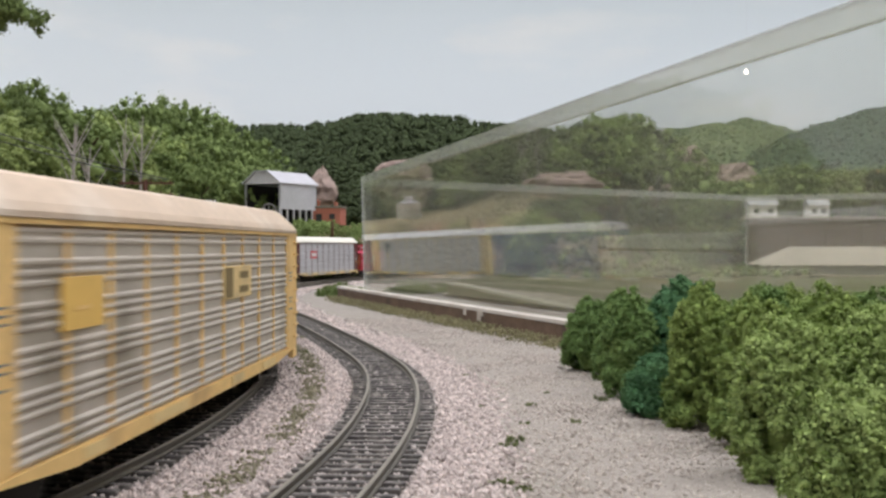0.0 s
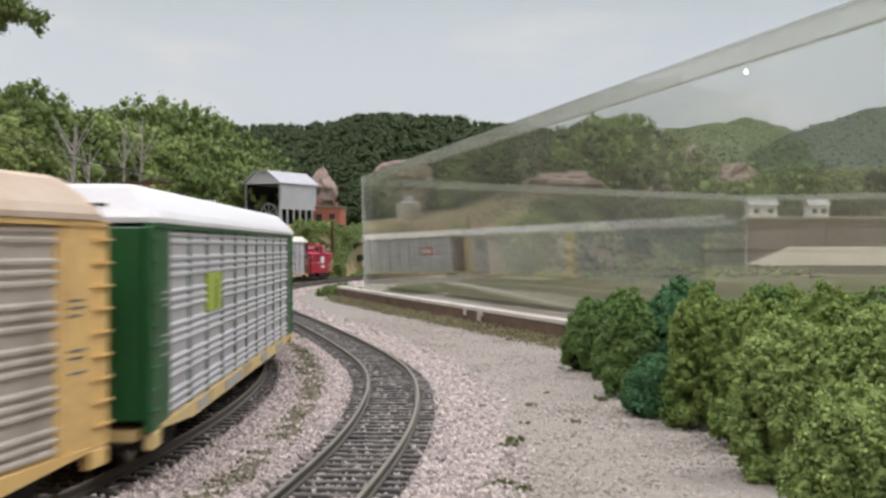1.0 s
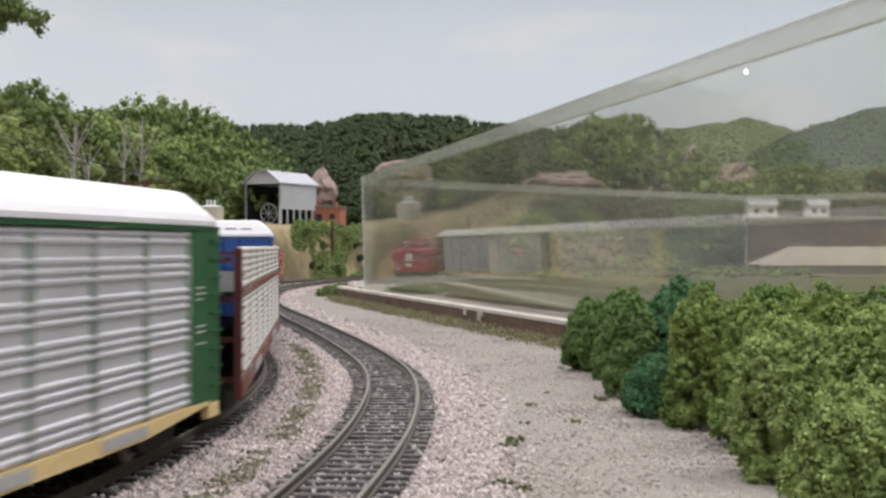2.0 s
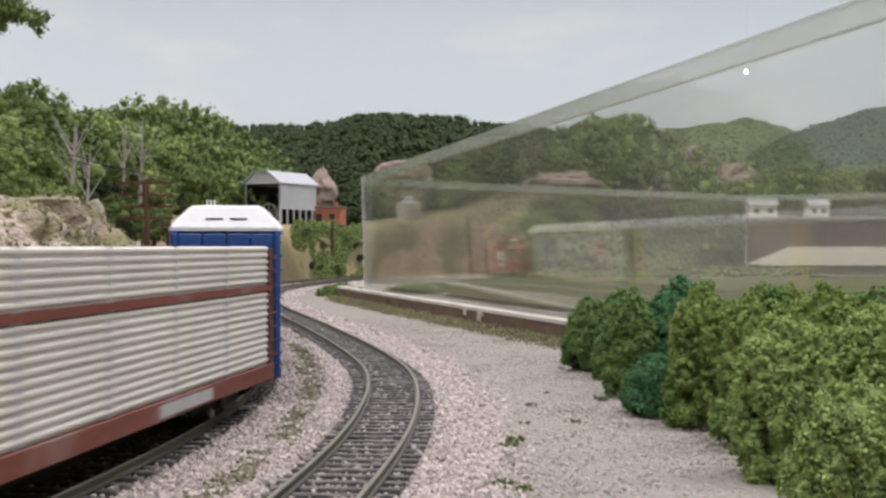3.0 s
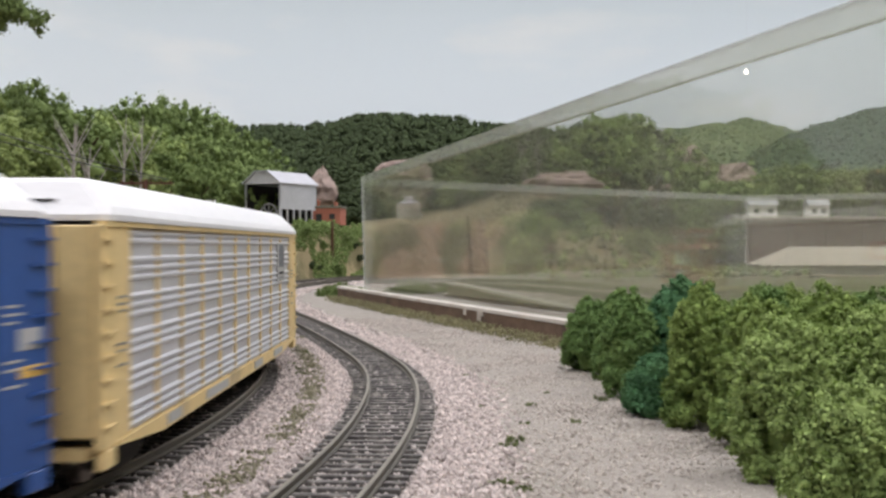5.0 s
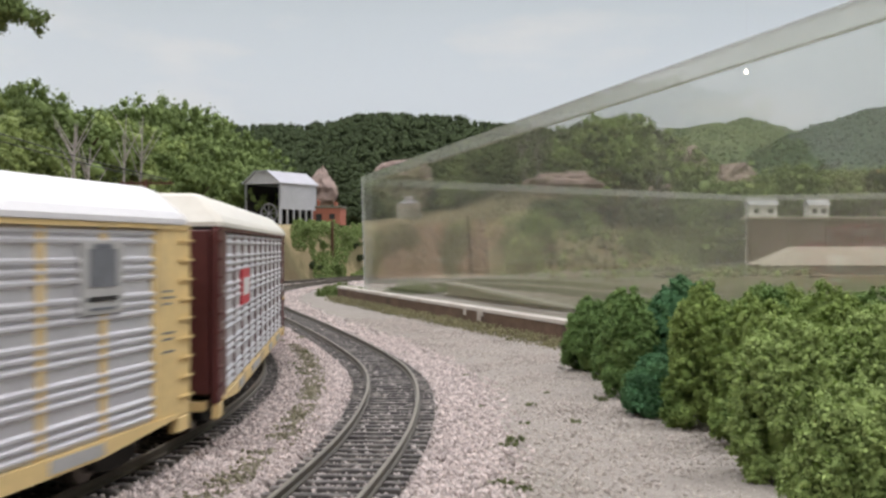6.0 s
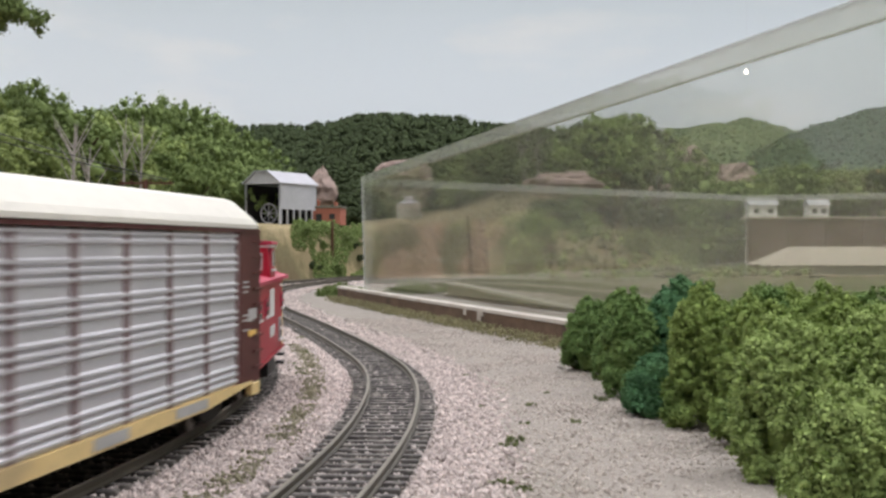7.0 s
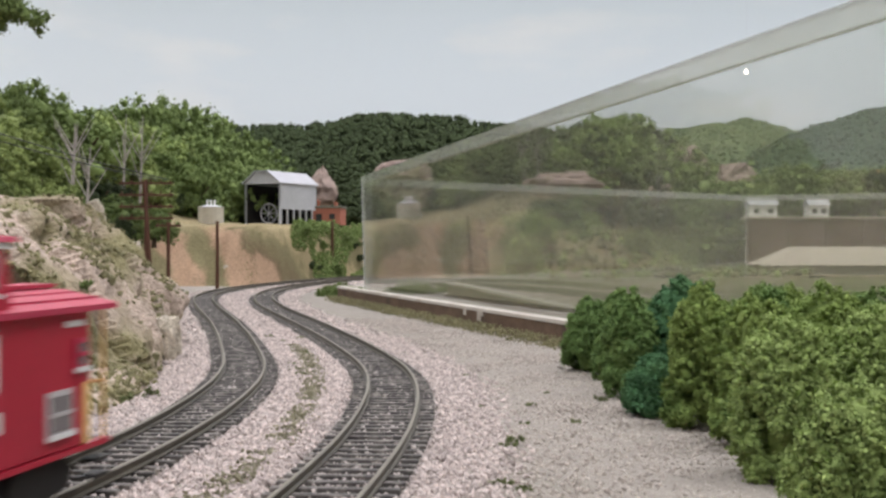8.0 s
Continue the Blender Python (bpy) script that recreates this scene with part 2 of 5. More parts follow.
    # underframe black, also used for the painted shade inside the shed
    dark=mat("dark_underframe_and_shade", (0.018, 0.017, 0.016), 0.7, 0.3, 100, 900, 0.2, 0.0001),
    black=mat("black_plastic", (0.012, 0.012, 0.012), 0.5, 0.2, 100, 900, 0.1, 0.0001),
    steel=mat("wheel_steel", (0.20, 0.18, 0.16), 0.4, 0.2, 100, 900, 0.1, 0.0001, metal=0.8),
    pane=mat("dark_window_pane", (0.05, 0.055, 0.06), 0.12, 0.1, 60, 500, 0, spec=0.6),
    windowgrey=mat("grey_window_pane", (0.17, 0.155, 0.16), 0.15, 0.1, 60, 500, 0, spec=0.6),
    # pale grey of this pane stands in for the reflection in its glass
    sheen_pane=mat("pale_sheen_pane", (0.42, 0.40, 0.38), 0.15, 0.1, 60, 500, 0, spec=0.6),
    frame_grey=mat("window_frame_grey", (0.50, 0.48, 0.48), 0.5, 0.05, 60, 500, 0),
    pole=mat("stained_pole", (0.095, 0.042, 0.026), 0.7, 0.2, 300, 1500, 0.3),
    wire=mat("black_wire", (0.03, 0.03, 0.032), 0.6, 0.1, 300, 1500, 0),
    shed=mat("grey_shed_sheet", (0.47, 0.48, 0.50), 0.6, 0.1, 20, 200, 0.1),
    shedroof=mat("shed_roof_sheet", (0.40, 0.40, 0.43), 0.55, 0.1, 20, 200, 0.1),
    brick=mat("salmon_brick", (0.43, 0.165, 0.115), 0.8, 0.15, 60, 400, 0.3),
    hutroof=mat("olive_grey_felt", (0.16, 0.16, 0.12), 0.8, 0.15, 60, 400, 0.3),
    tank=mat("pale_tank", (0.52, 0.49, 0.42), 0.6, 0.1, 20, 200, 0.1),
    lip=mat("white_lip_paint", (0.60, 0.555, 0.49), 0.6, 0.12, 60, 500, 0.2, dirt=(0.42, 0.33, 0.26), dirt_at=0.62, dirt_scale=50),
    fascia=mat("brown_board", (0.16, 0.105, 0.072), 0.8, 0.3, 80, 500, 0.4, dirt=(0.08, 0.06, 0.045), dirt_at=0.58, dirt_scale=40),
    retaining=mat("brown_retaining_wall", (0.15, 0.10, 0.085), 0.85, 0.2, 20, 200, 0.3),
    beige=mat("beige_roof", (0.42, 0.37, 0.31), 0.8, 0.1, 10, 100, 0.2),
    orange=mat("orange_roof", (0.60, 0.24, 0.06), 0.7, 0.1, 20, 100, 0.1),
    clear=acrylic("clear_acrylic", 0.090, (0.62, 0.61, 0.51), 0.45),
    # heavier whitish haze painted in to brighten the strip and cut ends
    edge=acrylic("acrylic_edge", 0.30, (0.72, 0.74, 0.72), 0.2),
    lampface=glow("lamp_diffuser", (1.0, 0.97, 0.92), 4.0),
    # glow that paints in a lamp's reflection on the acrylic
    lamp_glint=glow("lamp_glint_glow", (1.0, 0.86, 0.78), 8.0),
)


# ---- mesh helpers ----
def finish(name, bm, material, smooth=False):
    me = bpy.data.meshes.new(name)
    bm.normal_update()
    bm.to_mesh(me)
    bm.free()
    if material:
        me.materials.append(material)
    if smooth:
        me.polygons.foreach_set("use_smooth", [True] * len(me.polygons))
    return me


def thing(name, x=0, y=0, z=0, rz=0, **tags):
    """An Empty at the base of a thing."""
    ob = new(name)
    ob.empty_display_size = 0.01
    ob.matrix_basis = pose(x, y, z, 0, 0, rz)
    return tagged(ob, **tags)


def part(name, bm, material, parent, label="", smooth=False):
    me = bm if isinstance(bm, bpy.types.Mesh) else finish(name, bm, material, smooth)
    ob = new(name, me)
    ob.parent = parent
    return tagged(ob, label=label)


def solid(name, bm, material, smooth=False, **tags):
    return tagged(new(name, finish(name, bm, material, smooth)), **tags)


def box(x0, x1, y0, y1, z0, z1, bevel=0.0, bm=None, m=None):
    bm = bm or bmesh.new()
    geo = bmesh.ops.create_cube(bm, size=1)
    mm = Matrix.Translation(((x0 + x1) / 2, (y0 + y1) / 2, (z0 + z1) / 2)) @ Matrix.Diagonal((x1 - x0, y1 - y0, z1 - z0, 1))
    bmesh.ops.transform(bm, matrix=(m or Matrix()) @ mm, verts=geo["verts"])
    if bevel:
        edges = {e for v in geo["verts"] for e in v.link_edges}
        bmesh.ops.bevel(bm, geom=list(edges), offset=bevel, segments=1, affect="EDGES")
    return bm


def rod(a, b, r0, r1=None, n=8, bm=None):
    bm = bm or bmesh.new()
    a, b = Vector(a), Vector(b)
    d = b - a
    mm = Matrix.Translation((a + b) / 2) @ d.to_track_quat("Z", "Y").to_matrix().to_4x4()
    bmesh.ops.create_cone(bm, cap_ends=True, segments=n, radius1=r0, radius2=r0 if r1 is None else r1, depth=d.length, matrix=mm)
    return bm


def prism(profile, x0, x1, axis="x"):
    """Extrudes a closed profile of (across, z) along x, or of (along, z) across y."""
    bm = bmesh.new()
    rows = []
    for e in (x0, x1):
        rows.append([bm.verts.new((e, p, q) if axis == "x" else (p, e, q)) for p, q in profile])
    n = len(profile)
    for i in range(n):
        bm.faces.new((rows[0][i], rows[0][(i + 1) % n], rows[1][(i + 1) % n], rows[1][i]))
    bm.faces.new(rows[0][::-1])
    bm.faces.new(rows[1])
    bmesh.ops.recalc_face_normals(bm, faces=bm.faces)
    return bm


ICO = bmesh.new()
bmesh.ops.create_icosphere(ICO, subdivisions=1, radius=1)
ICO.verts.ensure_lookup_table()
ICO_V = np.array([v.co[:] for v in ICO.verts])
ICO_F = np.array([[v.index for v in f.verts] for f in ICO.faces])
ICO.free()
OCT_V = np.array([(1, 0, 0), (-1, 0, 0), (0, 1, 0), (0, -1, 0), (0, 0, 1), (0, 0, -1)], float)
OCT_F = np.array([(0, 2, 4), (2, 1, 4), (1, 3, 4), (3, 0, 4), (2, 0, 5), (1, 2, 5), (3, 1, 5), (0, 3, 5)])


def turns(n, rng):
    q = rng.normal(size=(n, 4))
    q /= np.linalg.norm(q, axis=1)[:, None]
    w, x, y, z = q.T
    return np.stack([1 - 2 * (y * y + z * z), 2 * (x * y - z * w), 2 * (x * z + y * w), 2 * (x * y + z * w), 1 - 2 * (x * x + z * z),
                     2 * (y * z - x * w), 2 * (x * z - y * w), 2 * (y * z + x * w), 1 - 2 * (x * x + y * y)], 1).reshape(n, 3, 3)


def crumbs(name, centres, radii, material, rng, base="oct", uneven=0.35, smooth=False):
    """One mesh of many small uneven pieces."""
    V, F = (ICO_V, ICO_F) if base == "ico" else (OCT_V, OCT_F)
    n = len(centres)
    shape = V[None] * (1 + uneven * rng.uniform(-1, 1, (n, len(V), 1))) * (1 + uneven * rng.uniform(-1, 1, (n, 1, 3)))
    pts = np.einsum("nij,nvj->nvi", turns(n, rng), shape) * np.asarray(radii)[:, None, None] + np.asarray(centres)[:, None]
    faces = (F[None] + (np.arange(n) * len(V))[:, None, None]).reshape(-1, 3)
    me = bpy.data.meshes.new(name)
    me.vertices.add(n * len(V))
    me.vertices.foreach_set("co", pts.astype(np.float32).ravel())
    me.loops.add(faces.size)
    me.loops.foreach_set("vertex_index", faces.astype(np.int32).ravel())
    me.polygons.add(len(faces))
    me.polygons.foreach_set("loop_start", np.arange(0, faces.size, 3, dtype=np.int32))
    me.polygons.foreach_set("use_smooth", np.full(len(faces), smooth))
    me.update(calc_edges=True)
    me.materials.append(material)
    return me


def grid_sheet(nu, nv, place):
    """A sheet of nu x nv points given by place(u, v), both from 0 to 1."""
    bm = bmesh.new()
    vs = [[bm.verts.new(place(i / (nu - 1), j / (nv - 1))) for j in range(nv)] for i in range(nu)]
    for i in range(nu - 1):
        for j in range(nv - 1):
            bm.faces.new((vs[i][j], vs[i + 1][j], vs[i + 1][j + 1], vs[i][j + 1]))
    return bm


# ---- the two lines of track, from behind the camera to the far bend ----
class Line:
    def __init__(self, knots):
        k = [Vector((x, y)) for x, y in knots]
        pts = []
        for i in range(1, len(k) - 2):
            p0, p1, p2, p3 = k[i - 1], k[i], k[i + 1], k[i + 2]
            t0, t1, t2, t3 = np.cumsum([0, *[max((b - a).length, 1e-6) ** 0.5 for a, b in ((p0, p1), (p1, p2), (p2, p3))]])
            for s in np.linspace(t1, t2, 24, endpoint=False):
                a1 = p0 * ((t1 - s) / (t1 - t0)) + p1 * ((s - t0) / (t1 - t0))
                a2 = p1 * ((t2 - s) / (t2 - t1)) + p2 * ((s - t1) / (t2 - t1))
                a3 = p2 * ((t3 - s) / (t3 - t2)) + p3 * ((s - t2) / (t3 - t2))
                b1 = a1 * ((t2 - s) / (t2 - t0)) + a2 * ((s - t0) / (t2 - t0))
                b2 = a2 * ((t3 - s) / (t3 - t1)) + a3 * ((s - t1) / (t3 - t1))
                pts.append(b1 * ((t2 - s) / (t2 - t1)) + b2 * ((s - t1) / (t2 - t1)))
        pts.append(k[-2])
        p = np.array([v[:] for v in pts])
        s = np.concatenate([[0], np.cumsum(np.linalg.norm(np.diff(p, axis=0), axis=1))])
        self.length = s[-1]
        even = np.linspace(0, self.length, int(self.length / 0.01))
        p = np.stack([np.interp(even, s, p[:, 0]), np.interp(even, s, p[:, 1])], 1)
        for _ in range(12):  # ease the bends
            p[1:-1] = 0.25 * p[:-2] + 0.5 * p[1:-1] + 0.25 * p[2:]
        self.s = np.concatenate([[0], np.cumsum(np.linalg.norm(np.diff(p, axis=0), axis=1))])
        self.p, self.length = p, self.s[-1]

    def at(self, s):
        return np.array([np.interp(s, self.s, self.p[:, 0]), np.interp(s, self.s, self.p[:, 1])])

    def side(self, s):
        d = self.at(s + 0.004) - self.at(s - 0.004)
        d /= np.linalg.norm(d)
        return d, np.array([d[1], -d[0]])

    def s_of_y(self, y):
        i = np.argmax(self.p[:, 1] > y)
        return float(np.interp(y, self.p[i - 1:i + 1, 1], self.s[i - 1:i + 1]))


LEFT = Line([(-1.05, -2.5), (-0.90, -2.1), (-0.60, -1.4), (-0.33, -0.7), (-0.165, -0.15), (-0.118, 0.1), (-0.0905, 0.25), (-0.0795, 0.36), (-0.0835, 0.5),
             (-0.1105, 0.65), (-0.155, 0.85), (-0.205, 1.05), (-0.243, 1.22), (-0.2635, 1.36), (-0.266, 1.51), (-0.250, 1.67), (-0.221, 1.84),
             (-0.184, 2.00), (-0.137, 2.15), (-0.08, 2.29), (-0.01, 2.40), (0.07, 2.49)])
RIGHT = Line([(-0.90, -2.5), (-0.78, -2.1), (-0.49, -1.4), (-0.235, -0.7), (-0.09, -0.15), (-0.047, 0.1), (-0.0268, 0.25), (-0.0181, 0.36), (-0.0222, 0.5),
              (-0.0497, 0.65), (-0.0974, 0.85), (-0.1477, 1.05), (-0.182, 1.22), (-0.199, 1.36), (-0.204, 1.50), (-0.196, 1.65), (-0.170, 1.81),
              (-0.134, 1.97), (-0.088, 2.12), (-0.032, 2.26), (0.036, 2.365), (0.11, 2.44)])

# ---- the room and the ground ----
GROUND = -0.0045
AISLE_X, AISLE_B = 0.2483, -0.23   # the acrylic sheet stands on x = AISLE_X + AISLE_B * y


def ground_place(u, v):
    x, y = -2.6 + 5.2 * u, -2.6 + 6.0 * v
    return (x, y, GROUND + 0.0009 * noise.noise(Vector((x * 30, y * 30, 0))))


solid("ground", grid_sheet(261, 301, ground_place), M["sand"], True, kind="structure", label="pale sandy gravel ground of a model railway layout", category="ground")


def backdrop_place(u, v):
    a = radians(200) * (u - 0.5) * 0.92
    return (2.55 * math.sin(a), 0.8 + 2.55 * math.cos(a), -0.05 + 1.3 * v)


solid("backdrop", grid_sheet(65, 3, backdrop_place), M["sky"], True, kind="structure", label="painted pale blue-grey sky backdrop with soft clouds", category="backdrop")
solid("wall_back", box(-2.6, 2.6, -2.66, -2.6, -0.05, 1.3), M["wall"], kind="structure", label="plain cream room wall", category="wall")
solid("wall_left", box(-2.66, -2.6, -2.6, 3.4, -0.05, 1.3), M["wall"], kind="structure", label="plain cream room wall", category="wall")
solid("wall_right", box(2.6, 2.66, -2.6, 3.4, -0.05, 1.3), M["wall"], kind="structure", label="plain cream room wall", category="wall")
solid("ceiling", box(-2.66, 2.66, -2.66, 3.46, CEILING_Z, CEILING_Z + 0.05), M["ceiling"], kind="structure", label="plain white room ceiling", category="ceiling")
for px, py, power in PANELS:
    fix = thing("ceiling_light", px, py, CEILING_Z, group="ceiling lights", label="white ceiling light panel with a glowing diffuser", category="ceiling light")
    part("housing", box(-0.47, 0.47, -0.17, 0.17, -0.03, 0, 0.004), M["ceiling"], fix)
    part("diffuser", box(-0.45, 0.45, -0.15, 0.15, -0.036, -0.031), M["lampface"], fix)


# ---- track ----
def sweep(line, s0, s1, offset, profile, step=0.012):
    bm = bmesh.new()
    rows, n = [], len(profile)
    for s in np.linspace(s0, s1, int((s1 - s0) / step)):
        p, (d, r) = line.at(s), line.side(s)
        rows.append([bm.verts.new((*(p + r * (offset + a)), z)) for a, z in profile])
    for a, b in zip(rows, rows[1:]):
        for i in range(n):
            bm.faces.new((a[i], a[(i + 1) % n], b[(i + 1) % n], b[i]))
    bm.faces.new(rows[0][::-1])
    bm.faces.new(rows[-1])
    bmesh.ops.recalc_face_normals(bm, faces=bm.faces)
    return bm


RAIL = [(-0.0010, -0.0025), (0.0010, -0.0025), (0.0010, -0.0021), (0.0003, -0.0018), (0.0003, -0.0009), (0.00065, -0.0007), (0.00065, -0.0001),
        (0.0005, 0), (-0.0005, 0), (-0.00065, -0.0001), (-0.00065, -0.0007), (-0.0003, -0.0009), (-0.0003, -0.0018), (-0.0010, -0.0021)]
TIE = finish("tie", box(-0.0013, 0.0013, -0.0150, 0.0150, -0.0042, -0.0025, 0.0002), M["tie"])
rng = np.random.default_rng(5)
for line, word in ((LEFT, "with trains running on it"), (RIGHT, "empty beside the other track")):
    tr = thing("railway_track", kind="structure", label="curved model railway track on dark ties, " + word, category="track", group="tracks")
    for off in (-0.00915, 0.00915):
        rail = part("rail", sweep(line, 0.05, line.length - 0.02, off, RAIL), M["rail"], tr)
        part("rail_head", sweep(line, 0.05, line.length - 0.02, off, [(-0.00048, 0.00002), (0.00048, 0.00002), (0.0004, 0.00012), (-0.0004, 0.00012)]), M["railtop"], rail)
    s = line.s_of_y(-0.02)
    for i in range(270):
        p, (d, r) = line.at(s), line.side(s)
        t = part("tie", TIE, None, tr)
        t.matrix_basis = Matrix.Translation((*p, rng.uniform(-0.0001, 0.0001))) @ Matrix.Rotation(math.atan2(d[1], d[0]) + rng.uniform(-0.025, 0.025), 4, "Z")
        s += 0.0074

# ---- loose ballast, grit and turf ----
def beside(line, n, y0, y1, reach, power=1.0):
    s = rng.uniform(line.s_of_y(y0), line.s_of_y(y1), n)
    s = s[0] + (np.sort(s) - s[0])
    p = np.stack([np.interp(s, line.s, line.p[:, 0]), np.interp(s, line.s, line.p[:, 1])], 1)
    d = np.stack([np.interp(s + 0.004, line.s, line.p[:, 0]), np.interp(s + 0.004, line.s, line.p[:, 1])], 1) - p
    d /= np.linalg.norm(d, axis=1)[:, None]
    a = rng.uniform(-1, 1, n)
    a = a * (1 + 0.30 * rng.uniform(0, 1, n) ** 3) * reach
    return p + np.stack([d[:, 1], -d[:, 0]], 1) * a[:, None], a, s


def strew(line, n, y0, y1, reach, r0, r1, full=0.62):
    """Clean ballast on the shoulders; duller stones fill the gaps between the ties."""
    p, a, s = beside(line, n, y0, y1, reach)
    inside = np.abs(a) < 0.0160
    gap = (s - line.s_of_y(-0.02)) % 0.0074
    keep = ~inside | (rng.uniform(size=n) < np.where((gap > 0.0016) & (gap < 0.0058), full, 0.06))
    p, a, inside = p[keep], a[keep], inside[keep]
    r = rng.uniform(r0, r1, len(p)) * np.where(inside, 0.8, 1)
    z = np.where(inside, -0.0037, GROUND + 0.0008 * np.clip((0.030 - np.abs(a)) / 0.014, 0, 1)) + rng.uniform(-0.0004, 0.0006, len(p))
    for name, pick, material, label in (("ballast", ~inside, M["ballast"], "coarse pinkish-grey ballast stones along the track"),
                                        ("track_ballast", inside, M["dirtyballast"], "dull grey ballast stones packed between the ties")):
        tagged(new(name, crumbs(name, np.column_stack([p, z])[pick], r[pick], material, rng, "oct", 0.24)), kind="stuff", label=label, category="gravel")


strew(LEFT, 36000, 0.18, 0.75, 0.035, 0.0005, 0.00115)
strew(RIGHT, 36000, 0.18, 0.75, 0.035, 0.0005, 0.00115)
strew(LEFT, 11000, 0.75, 2.1, 0.034, 0.0010, 0.0018)
strew(RIGHT, 11000, 0.75, 2.1, 0.034, 0.0010, 0.0018)

n = 44000
y = rng.uniform(0.2, 0.95, n) ** 1.0
x = rng.uniform(-0.02, 0.12, n) - np.clip(y - 0.45, 0, 1) * 0.25
tagged(new("grit", crumbs("grit", np.column_stack([x, y, np.full(n, GROUND) + rng.uniform(-0.0004, 0.0003, n)]), rng.uniform(0.00035, 0.00075, n), M["grit"], rng)),
       kind="stuff", label="fine pale grit strewn over the sandy ground", category="gravel")

# a dark strip of turf runs between the tracks
mid = Line([(-0.09, 0.0), (-0.075, 0.12), (-0.058, 0.22), (-0.0505, 0.29), (-0.0465, 0.37), (-0.0515, 0.48), (-0.066, 0.59), (-0.10, 0.74), (-0.15, 0.9)])
p, a, s = beside(mid, 2600, 0.2, 0.68, 0.0030)
keep = np.array([noise.noise(Vector((v[0] * 90, v[1] * 90, 2))) > -0.22 for v in p])
p = p[keep]
a2 = rng.normal(0, 0.0016, len(p))
tagged(new("turf_strip", crumbs("turf_strip", np.column_stack([p[:, 0] + a2, p[:, 1], np.full(len(p), GROUND + 0.0010) + rng.uniform(-0.0006, 0.0006, len(p))]),
       rng.uniform(0.0003, 0.0008, len(p)), M["turf"], rng)), kind="stuff", label="dark olive strip of turf between the two tracks", category="turf")


# ---- foliage ----
def foliage(name, rng, centres, radii, per, leaf, material, core=0.8, floor=-1.0):
    """Clumps of many small folded leaves round uneven cores, in one mesh."""
    n = len(centres)
    centres, radii = np.asarray(centres), np.asarray(radii)
    k = np.repeat(np.arange(n), per)
    d = rng.normal(size=(len(k), 3))
    d /= np.linalg.norm(d, axis=1)[:, None]
    p = centres[k] + d * (radii[k] * rng.uniform(0.35, 1.25, len(k)))[:, None]
    keep = p[:, 2] > floor
    p, d = p[keep], d[keep]
    m = len(p)
    normal = d + rng.normal(0, 0.55, (m, 3))
    normal /= np.linalg.norm(normal, axis=1)[:, None]
    a = np.cross(normal, rng.normal(size=(m, 3)))
    a /= np.linalg.norm(a, axis=1)[:, None]
    b = np.cross(normal, a)
    r = (leaf * rng.uniform(0.6, 1.35, m))[:, None]
    quad = np.stack([p + a * r + normal * r * 0.2, p + b * r * 0.75 - normal * r * 0.25, p - a * r + normal * r * 0.2, p - b * r * 0.75 - normal * r * 0.25], 1)
    shape = ICO_V[None] * (1 + 0.22 * rng.uniform(-1, 1, (n, len(ICO_V), 1))) * (1 + 0.2 * rng.uniform(-1, 1, (n, 1, 3)))
    balls = np.einsum("nij,nvj->nvi", turns(n, rng), shape) * (radii * core)[:, None, None] + centres[:, None]
    f1 = (np.array([(0, 1, 2), (0, 2, 3)])[None] + (np.arange(m) * 4)[:, None, None]).reshape(-1, 3)
    f2 = (ICO_F[None] + (np.arange(n) * len(ICO_V))[:, None, None]).reshape(-1, 3) + m * 4
    pts, faces = np.concatenate([quad.reshape(-1, 3), balls.reshape(-1, 3)]), np.concatenate([f1, f2])
    pts[:, 2] = np.maximum(pts[:, 2], floor)
    me = bpy.data.meshes.new(name)
    me.vertices.add(len(pts))
    me.vertices.foreach_set("co", pts.astype(np.float32).ravel())
    me.loops.add(faces.size)
    me.loops.foreach_set("vertex_index", faces.astype(np.int32).ravel())
    me.polygons.add(len(faces))
    me.polygons.foreach_set("loop_start", np.arange(0, faces.size, 3, dtype=np.int32))
    me.update(calc_edges=True)
    me.materials.append(material)
    return me


def crown_mesh(name, rng, size, count, grain, material, n_lumps=14, lift=0.0):
    """A domed crown: large lumps, each made of leafy clumps."""
    c = rng.normal(size=(n_lumps, 3))
    c /= np.linalg.norm(c, axis=1)[:, None]
    c *= rng.uniform(0.40, 0.80, (n_lumps, 1)) * np.array(size)
    c[:, 2] = np.abs(c[:, 2])
    r = rng.uniform(0.24, 0.46, n_lumps) * min(size)
    i = rng.integers(0, n_lumps, count // 24)
    d = rng.normal(size=(len(i), 3))
    d /= np.linalg.norm(d, axis=1)[:, None]
    p = c[i] + d * (r[i] * rng.uniform(0.72, 1.02, len(i)))[:, None]
    p[:, 2] += lift
    pts = np.concatenate([p, c + [0, 0, lift]])
    rad = np.concatenate([rng.uniform(2.0, 4.2, len(p)) * grain, r * 0.8])
    return foliage(name, rng, pts, rad, 24, grain, material, 0.5)


BUSH_SHADES = {"bush": "yellow-green", "bush_b": "mid-green", "bush_c": "bluish-green", "bush_d": "pale green"}


